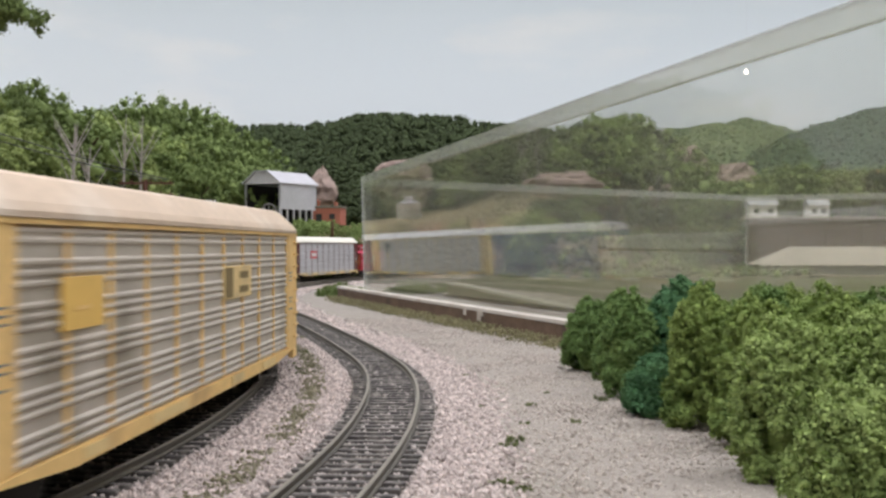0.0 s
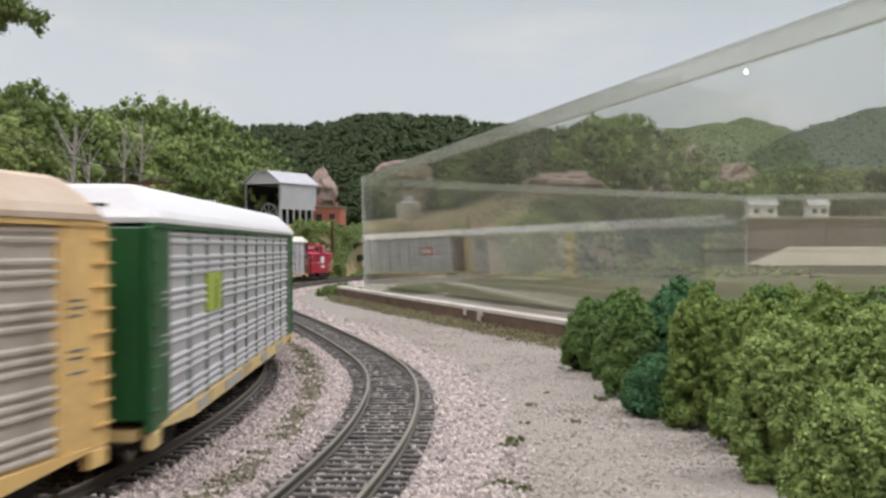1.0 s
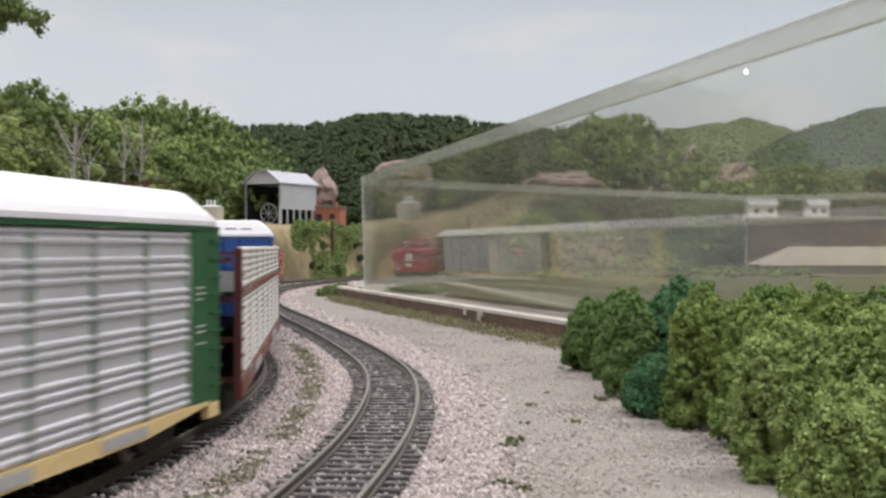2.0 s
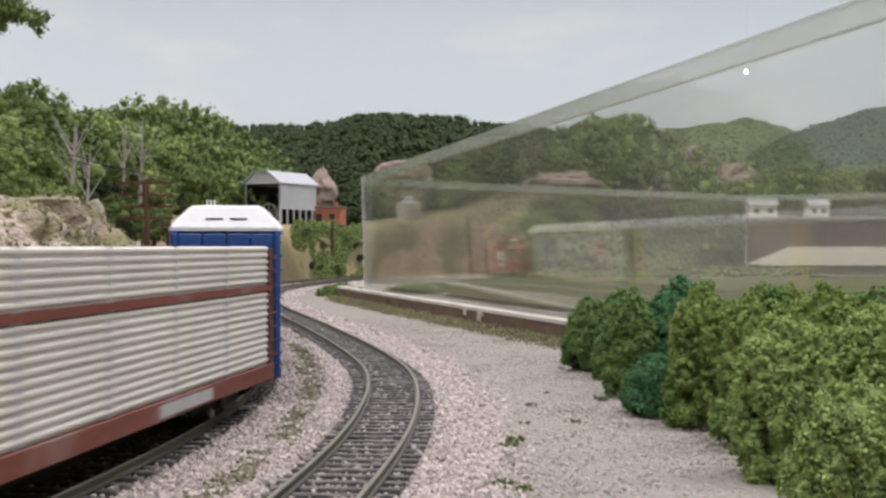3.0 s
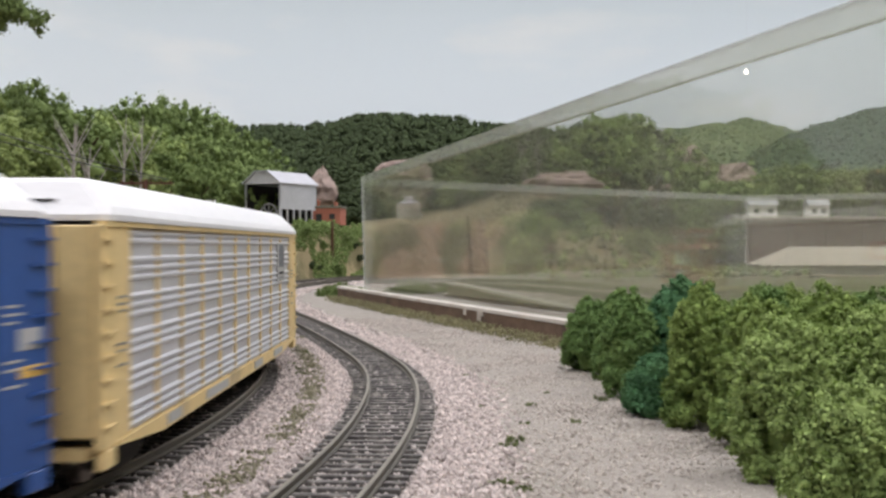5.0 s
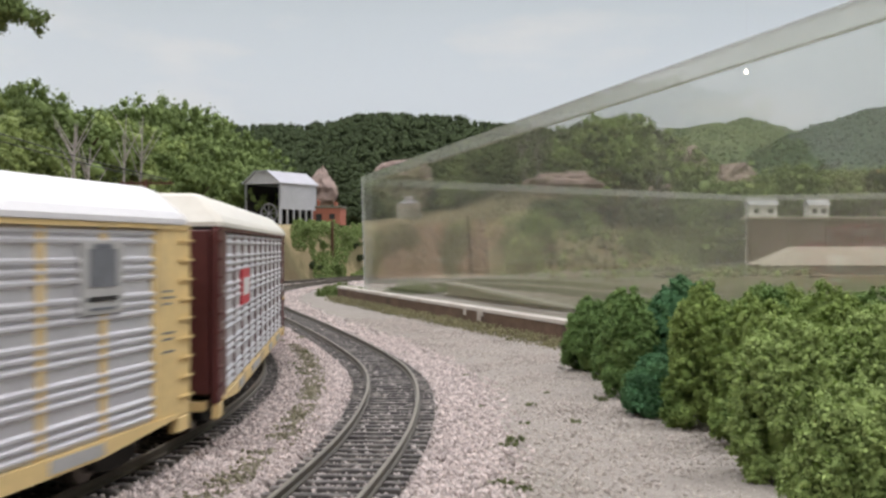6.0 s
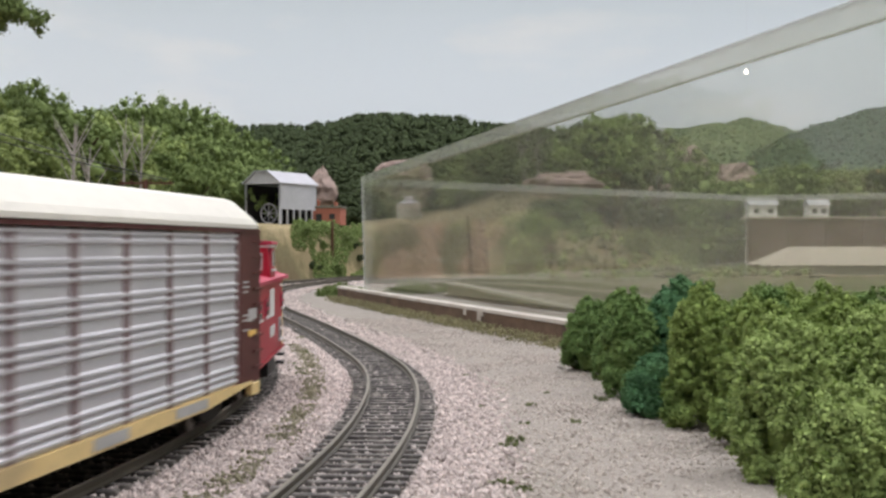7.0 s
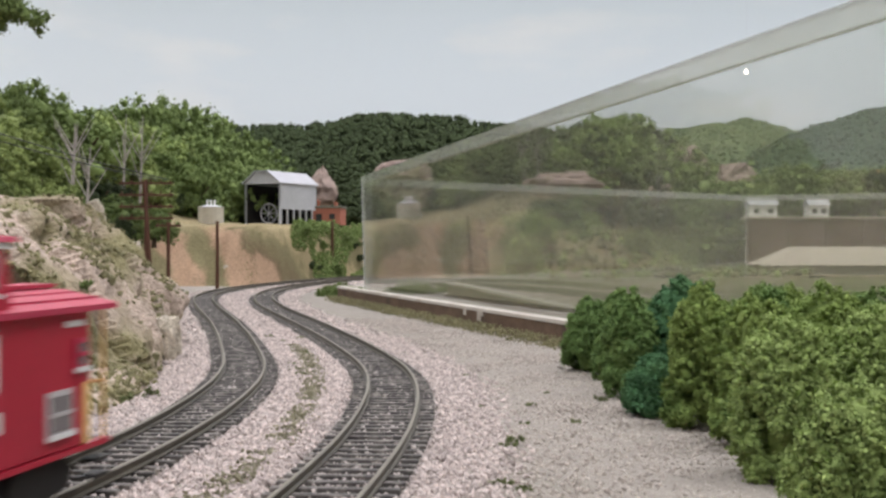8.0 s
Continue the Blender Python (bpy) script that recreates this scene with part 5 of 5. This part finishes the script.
def autorack(name, label, frame_m, panel_m, roof_m, sill_m, sign=None, bays=10, patch_m=None, flat=1, post_m=None):
    """Enclosed car carrier, with ribbed side panels between posts."""
    ob = thing(name, label=label, category="railway wagon", group="car carrier wagons")
    ext = HALF - 0.021
    part("roof", roof_mesh(Z1 + 0.0004, ZTOP), roof_m, ob, "smooth roof with sloped sides")
    part("deck", box(-HALF + 0.006, HALF - 0.006, -WIDE + 0.003, WIDE - 0.003, Z0 - 0.001, Z1 - 0.002), M["dark"], ob)
    part("centre_sill", box(-HALF + 0.02, HALF - 0.02, -0.005, 0.005, 0.0058, Z0 - 0.0012), M["dark"], ob)
    pitch = 2 * ext / bays
    for sy in (-1, 1):
        yy = sy * (WIDE - 0.0014)
        for k in range(bays):
            part("side_panel", corrugated(-ext + k * pitch + 0.0004, -ext + (k + 1) * pitch - 0.0004, Z0 - 0.0006, Z1 - 0.0009, yy, 22, flat), panel_m, ob)
        for k in range(bays + 1):
            x = -ext + k * pitch
            part("post", box(x - 0.0013, x + 0.0013, *sorted((yy - sy * 0.0005, yy + sy * 0.00078)), Z0 - 0.0006, Z1 - 0.0009, 0.0002), post_m or frame_m, ob)
        for e in (-1, 1):
            xs = sorted((e * (ext + 0.0015), e * HALF))
            endp = part("end_panel", box(*xs, *sorted((yy - sy * 0.001, yy + sy * 0.00095)), Z0 - 0.0015, Z1 - 0.0004, 0.0003), frame_m, ob)
            for j in range(9):
                z = Z0 + 0.003 + j * 0.0048
                part("rung", box(*sorted((e * (HALF - 0.0075), e * (HALF + 0.0003))), *sorted((yy + sy * 0.0009, yy + sy * 0.0017)), z, z + 0.0005), frame_m, endp)
            for j, (z, wd) in enumerate(((0.041, 0.006), (0.0395, 0.007), (0.038, 0.005), (0.031, 0.007), (0.0295, 0.006), (0.0265, 0.007))):
                part("stencil_line", box(*sorted((e * (HALF - 0.0175), e * (HALF - 0.0175 + wd))), *sorted((yy + sy * 0.0009, yy + sy * 0.00105)), z, z + 0.0005), M["emblem"] if frame_m in (M["yellow"], M["buff"]) else M["patch"], endp)
            part("step", box(*sorted((e * (HALF - 0.009), e * (HALF - 0.001))), *sorted((yy - sy * 0.001, yy + sy * 0.0012)), Z0 - 0.0055, Z0 - 0.0016, 0.0003), sill_m, ob)
        part("top_rail", box(-HALF + 0.001, HALF - 0.001, *sorted((yy - sy * 0.001, yy + sy * 0.0014)), Z1 - 0.0008, Z1 + 0.0003), frame_m, ob)
        part("side_sill", prism([(-HALF + 0.009, Z0 - 0.0016), (-HALF + 0.05, Z0 - 0.0045), (HALF - 0.05, Z0 - 0.0045), (HALF - 0.009, Z0 - 0.0016), (HALF - 0.009, Z0 - 0.0007), (-HALF + 0.009, Z0 - 0.0007)],
                                *sorted((yy - sy * 0.001, yy + sy * 0.0014)), "y"), sill_m, ob)
        if patch_m:
            for x0, x1 in ((-0.105, -0.082), (-0.052, -0.034), (0.018, 0.052), (0.085, 0.10)):
                part("stencil_patch", box(x0, x1, *sorted((yy + sy * 0.0013, yy + sy * 0.00165)), Z0 - 0.0038, Z0 - 0.0012), patch_m, ob, "pale grey stencilled patch")
        if sign:
            for x, z, w, h, m, inset in sign:
                s = part("sign_plate", box(x - w / 2, x + w / 2, *sorted((yy + sy * 0.0003, yy + sy * 0.0011)), z - h / 2, z + h / 2, 0.0001), m, ob, "flat painted sign plate")
                for bx, bz, bw, bh, bmat in inset:
                    part("sign_mark", box(x + bx - bw / 2, x + bx + bw / 2, *sorted((yy + sy * 0.0010, yy + sy * 0.0013)), z + bz - bh / 2, z + bz + bh / 2), bmat, s)
    for e in (-1, 1):
        for k in range(4):
            y0 = -0.0164 + k * 0.0082
            part("end_door", box(*sorted((e * (HALF - 0.0028), e * (HALF - 0.0010))), y0 + 0.0002, y0 + 0.0080, Z0 + 0.001, Z1 - 0.0006, 0.0003), frame_m, ob)
        part("end_sill", box(*sorted((e * (HALF - 0.008), e * (HALF - 0.0005))), -WIDE + 0.004, WIDE - 0.004, Z0 - 0.0035, Z0 - 0.0011), sill_m, ob)
        for k in (-1, 1):
            part("roof_vent", box(*sorted((e * (HALF - 0.0075), e * (HALF - 0.0049))), k * 0.0042 - 0.003, k * 0.0042 + 0.003, Z1 + 0.0044, Z1 + 0.0049), M["dark"], ob)
        coupler(ob, e * (HALF - 0.003), e)
    return ob, [bogie(ob, 0.122), bogie(ob, -0.122)]


def open_rack(name):
    """Car carrier with no roof: two tiers of pale ribbed panels and an oxide red frame."""
    ob = thing(name, label="open-topped oxide red car carrier wagon with pale ribbed side panels", category="railway wagon", group="car carrier wagons")
    top = 0.0520
    ext = HALF - 0.006
    part("deck", box(-HALF + 0.002, HALF - 0.002, -WIDE + 0.003, WIDE - 0.003, 0.0105, 0.0130), M["dark"], ob)
    part("upper_deck", box(-HALF + 0.002, HALF - 0.002, -WIDE + 0.003, WIDE - 0.003, 0.0375, 0.0390), M["dark"], ob)
    part("centre_sill", box(-HALF + 0.02, HALF - 0.02, -0.005, 0.005, 0.0058, 0.0104), M["dark"], ob)
    for sy in (-1, 1):
        yy = sy * (WIDE - 0.0012)
        for k in range(7):
            x0, x1 = -ext + k * 2 * ext / 7 + 0.0003, -ext + (k + 1) * 2 * ext / 7 - 0.0003
            part("lower_panel", corrugated(x0, x1, 0.0136, 0.0372, yy, 11), M["palepanel"], ob)
            part("upper_panel", corrugated(x0, x1, 0.0396, top, yy, 6), M["palepanel"], ob)
        for k in range(1, 7):
            x = -ext + k * 2 * ext / 7
            part("post", box(x - 0.0012, x + 0.0012, *sorted((yy - sy * 0.0005, yy + sy * 0.0007)), 0.0136, top), M["silver"], ob)
        part("belt_rail", box(-HALF + 0.001, HALF - 0.001, *sorted((yy - sy * 0.001, yy + sy * 0.0010)), 0.0374, 0.0394), M["oxide"], ob)
        part("side_sill", box(-HALF + 0.001, HALF - 0.001, *sorted((yy - sy * 0.001, yy + sy * 0.0012)), 0.0082, 0.0134, 0.0003), M["oxide"], ob)
        for e in (-1, 1):
            part("corner_post", box(*sorted((e * (HALF - 0.005), e * HALF)), *sorted((yy - sy * 0.0012, yy + sy * 0.0008)), 0.0082, top - 0.0006), M["maroon"], ob)
            for j in range(8):
                z = 0.016 + j * 0.0046
                part("rung", box(*sorted((e * (HALF - 0.005), e * (HALF + 0.001))), *sorted((yy + sy * 0.0009, yy + sy * 0.0016)), z, z + 0.0005), M["oxide"], ob)
            part("stencil_patch", box(*sorted((e * 0.05, e * 0.09)), *sorted((yy + sy * 0.0012, yy + sy * 0.0015)), 0.0092, 0.0124), M["patch"], ob, "worn pale patch")
    for e in (-1, 1):
        for k in range(4):
            part("end_bar", box(*sorted((e * (HALF - 0.003), e * (HALF - 0.001))), -WIDE + 0.003, WIDE - 0.003, 0.013 + k * 0.0115, 0.0145 + k * 0.0115), M["maroon"], ob)
        coupler(ob, e * (HALF - 0.003), e)
    return ob, [bogie(ob, 0.122), bogie(ob, -0.122)]


def caboose(name):
    ob = thing(name, label="bright red caboose with a cupola and white lettering", category="caboose")
    hl, w = 0.050, 0.0162
    part("body", box(-hl, hl, -w, w, 0.0112, 0.0395, 0.0004), M["red"], ob)
    part("roof", prism([(-w - 0.002, 0.0388), (w + 0.002, 0.0388), (w + 0.002, 0.0400), (0.006, 0.0428), (-0.006, 0.0428), (-w - 0.002, 0.0400)], -hl - 0.009, hl + 0.009), M["redroof"], ob, "lighter red roof")
    part("roof_walk", box(-hl - 0.0088, -0.0205, -0.004, 0.004, 0.0431, 0.0440), M["redroof"], ob)
    for sy in (-1, 1):
        for k in range(2):
            yy = sy * (0.0085 + 0.005 * k)
            part("roof_rib", box(-hl - 0.0086, -0.0205, yy - 0.0005, yy + 0.0005, 0.0410 - 0.0010 * k, 0.0424 - 0.0010 * k), M["redroof"], ob)
        part("corner_stripe", box(-hl + 0.0005, -hl + 0.003, *sorted((sy * w, sy * (w + 0.00025))), 0.0114, 0.024), M["yellow"], ob, "worn yellow corner stripe")
    part("roof_walk", box(0.0040, hl + 0.0088, -0.004, 0.004, 0.0431, 0.0440), M["redroof"], ob)
    ca, cb = -0.0185, 0.0020   # rear and front of the cupola
    c = part("cupola", prism([(-0.0165, 0.0398), (0.0165, 0.0398), (0.0152, 0.0530), (-0.0152, 0.0530)], ca, cb), M["red"], ob)
    part("cupola_roof", prism([(-0.0172, 0.0528), (0.0172, 0.0528), (0.0168, 0.0538), (0.006, 0.0548), (-0.006, 0.0548), (-0.0168, 0.0538)], ca - 0.0015, cb + 0.0015), M["redroof"], c)
    part("roof_hatch", box(ca + 0.005, cb - 0.006, -0.004, 0.004, 0.0549, 0.0557, 0.0002), M["redroof"], c)
    part("roof_edge", box(ca - 0.0019, ca - 0.0015, -0.0165, 0.0165, 0.0530, 0.0537), M["yellow"], c, "worn yellow roof edge")
    for sy in (-1, 1):
        win = part("cupola_window", box(ca + 0.0045, ca + 0.0155, *sorted((sy * 0.0148, sy * 0.0163)), 0.0432, 0.0512), M["redroof"], c, "red framed cupola window")
        part("glass", box(ca + 0.0055, ca + 0.0145, *sorted((sy * 0.0160, sy * 0.0167)), 0.0444, 0.0504), M["sheen_pane"], win)
        part("sill", box(ca + 0.004, ca + 0.016, *sorted((sy * 0.0160, sy * 0.0169)), 0.0426, 0.0434), M["letter"], win)
        part("cupola_stripe", box(ca - 0.0005, cb + 0.0005, *sorted((sy * 0.0150, sy * 0.0166)), 0.0516, 0.0527), M["letter"], c)
    for k in (-1, 1):
        win = part("end_window", box(cb - 0.0004, cb + 0.0006, k * 0.0095 - 0.0040, k * 0.0095 + 0.0040, 0.0432, 0.0496), M["frame_grey"], c)
        part("glass", box(cb + 0.0004, cb + 0.0009, k * 0.0095 - 0.0034, k * 0.0095 + 0.0034, 0.0440, 0.0492), M["maroon"], win)
    part("cupola_stripe", box(cb - 0.0002, cb + 0.0004, -0.0150, 0.0150, 0.0516, 0.0524), M["letter"], c)
    part("cupola_lettering", box(cb - 0.0002, cb + 0.0004, -0.0048, 0.0048, 0.0482, 0.0504), M["letter"], c)
    for sy in (-1, 1):
        y0, y1 = sorted((sy * (w - 0.0004), sy * (w + 0.0006)))
        for x, z, ww, h in ((0.041, 0.0265, 0.008, 0.0065), (0.017, 0.0265, 0.009, 0.0065), (-0.0365, 0.0145, 0.010, 0.009), (-0.0455, 0.0268, 0.005, 0.0065)):
            win = part("window", box(x - ww / 2, x + ww / 2, y0, y1, z, z + h), M["frame_grey"] if z < 0.02 else M["redroof"], ob, "small framed window with a pale sill")
            part("glass", box(x - ww / 2 + 0.001, x + ww / 2 - 0.001, *sorted((sy * (w + 0.0004), sy * (w + 0.0008))), z + 0.001, z + h - 0.001), M["windowgrey"], win)
            part("sill", box(x - ww / 2 - 0.0004, x + ww / 2 + 0.0004, *sorted((sy * (w + 0.0004), sy * (w + 0.0011))), z - 0.0004, z + 0.0006), M["letter"], win)
            part("glazing_bar", box(x - ww / 2, x + ww / 2, *sorted((sy * (w + 0.0007), sy * (w + 0.0010))), z + h / 2 - 0.0004, z + h / 2 + 0.0004), M["frame_grey"] if z < 0.02 else M["redroof"], win)
        for x, z, ww, h in ((-0.0045, 0.0255, 0.018, 0.0105), (-0.0055, 0.0180, 0.018, 0.0040), (0.0445, 0.0358, 0.008, 0.0012), (-0.043, 0.0358, 0.008, 0.0012)):
            part("lettering", box(x - ww / 2, x + ww / 2, *sorted((sy * (w + 0.0001), sy * (w + 0.0003))), z, z + h), M["letter"], ob, "white painted lettering block")
        part("side_sill", box(-hl - 0.0088, hl + 0.0088, *sorted((sy * (w - 0.002), sy * (w + 0.0003))), 0.0100, 0.0111), M["red"], ob)
    for e in (-1, 1):
        part("platform", box(*sorted((e * hl, e * (hl + 0.00885))), -w + 0.001, w - 0.001, 0.0095, 0.0110), M["dark"], ob)
        part("door", box(*sorted((e * (hl - 0.0002), e * (hl + 0.0006))), -0.004, 0.004, 0.0115, 0.0320), M["maroon"], ob)
        rail = part("end_rail", rod((e * (hl + 0.0082), -w + 0.001, 0.0230), (e * (hl + 0.0082), w - 0.001, 0.0230), 0.0004, None, 6), M["yellow"], ob, "yellow end railing")
        for y in (-w + 0.001, -0.007, 0.007, w - 0.001):
            part("stanchion", rod((e * (hl + 0.0082), y, 0.0110), (e * (hl + 0.0082), y, 0.0230 if abs(y) < 0.01 else 0.0388), 0.0004, None, 6), M["yellow"], rail)
        for sy in (-1, 1):
            for j in range(2):
                part("step", box(*sorted((e * (hl + 0.001), e * (hl + 0.0082))), *sorted((sy * (w - 0.003), sy * (w + 0.0005))), 0.0032 + j * 0.0034, 0.0040 + j * 0.0034), M["black"], ob)
        coupler(ob, e * (hl + 0.002), e)
    part("underframe", box(-hl, hl, -0.009, 0.009, 0.0085, 0.0111), M["black"], ob)
    part("tool_box", box(-0.014, 0.014, -0.0165, 0.0165, 0.0045, 0.0100, 0.0004), M["black"], ob)
    return ob, [bogie(ob, 0.034), bogie(ob, -0.034)]


TRAIN = [
    (autorack("car_carrier", "weathered yellow car carrier wagon with dusty panels and tan roof", M["yellow"], M["dusty"], M["tanroof"], M["yellow"],
              [(0.0985, 0.0405, 0.025, 0.0108, M["sign_yellow"], [(0.001, -0.001, 0.007, 0.0008, M["yellow"])]),
               (-0.045, 0.0405, 0.040, 0.0105, M["buff"], [(0.0135, 0, 0.010, 0.0095, M["bronze"]), (-0.008, 0.0022, 0.012, 0.0022, M["bronze"]), (-0.008, -0.0025, 0.012, 0.0022, M["bronze"])])], 10, M["buff"]), 1),
    (autorack("car_carrier", "silver and green car carrier wagon with a bright white roof", M["green"], M["silver"], M["white"], M["buff"],
              [(0.0705, 0.039, 0.024, 0.0108, M["lime"], [(-0.0035, -0.001, 0.006, 0.009, M["lime_dark"])])], 10, M["patch"], post_m=M["greengrey"]), 1),
    (open_rack("car_carrier"), 1),
    (autorack("car_carrier", "dark blue car carrier wagon with a bright white roof", M["blue"], M["blue"], M["white"], M["blue"],
              [(0.0750, 0.0424, 0.024, 0.0018, M["letter"], []), (0.0771, 0.0377, 0.0198, 0.0075, M["patch"], [(-0.0015, 0.0014, 0.010, 0.0014, M["blue"]), (0.0015, -0.0014, 0.009, 0.0013, M["blue"])]), (-0.1465, 0.035, 0.008, 0.004, M["patch"], []),
               (-0.1475, 0.0290, 0.009, 0.0022, M["sign_yellow"], []), (0.1485, 0.0270, 0.007, 0.003, M["buff"], [])], 10, M["patch"]), 1),
    (autorack("car_carrier", "silver and buff car carrier wagon with a white roof", M["buff"], M["silver"], M["white"], M["buff"],
              [(-0.1055, 0.0455, 0.020, 0.0155, M["patch"], [(0, 0.0020, 0.013, 0.0080, M["emblem"]), (0, 0.0066, 0.008, 0.0010, M["emblem"]), (0, -0.0045, 0.014, 0.0010, M["dark"]), (0, -0.0066, 0.012, 0.0006, M["emblem"])])], 10, M["patch"]), 1),
    (autorack("car_carrier", "silver and maroon car carrier wagon with a cream roof", M["maroon"], M["silver"], M["creamroof"], M["buff"],
              [(0.0725, 0.039, 0.028, 0.0115, M["signred"], [(0, 0, 0.021, 0.0055, M["letter"])]), (-0.1465, 0.031, 0.008, 0.004, M["patch"], []), (-0.1465, 0.0255, 0.008, 0.002, M["sign_yellow"], [])], 10, M["patch"], post_m=M["maroongrey"]), 1),
    (caboose("caboose"), 0),
]


# ---- the train rolls along the left track towards the camera ----
SPEED, PITCH = 0.2462, 0.320
FRONT_AT_1 = LEFT.s_of_y(0.265)   # front end of the second wagon at 1.0 s


def car_pose(centre, half):
    a, b = LEFT.at(centre - half), LEFT.at(centre + half)
    m, d = (a + b) / 2, a - b
    return Matrix.Translation((m[0], m[1], 0.00012)) @ Matrix.Rotation(math.atan2(d[1], d[0]), 4, "Z")


def motions():
    times = [i / 10 for i in range(81)]
    for k, ((ob, bogies), long_car) in enumerate(TRAIN):
        half = 0.122 if long_car else 0.034
        middle = FRONT_AT_1 + PITCH * (k - 1) + (0.158 if long_car else 0.0625)
        rows, turn_rows = [], ([], [])
        for t in times:
            s = middle - SPEED * (t - 1.0)
            m = car_pose(s, half)
            rows.append((t, m))
            for j, sign in ((0, -1), (1, 1)):
                w = car_pose(s + sign * half, 0.010)
                turn = (m.inverted() @ w).to_euler().z
                turn_rows[j].append((t, Matrix.Translation((-sign * half, 0, 0)) @ Matrix.Rotation(turn, 4, "Z")))
        walk(ob, rows)
        for j in (0, 1):
            walk(bogies[j], turn_rows[j])


for kind in KINDS.values():
    for proto, high in kind:
        for o in (*proto.children_recursive, proto):
            bpy.data.objects.remove(o)
motions()
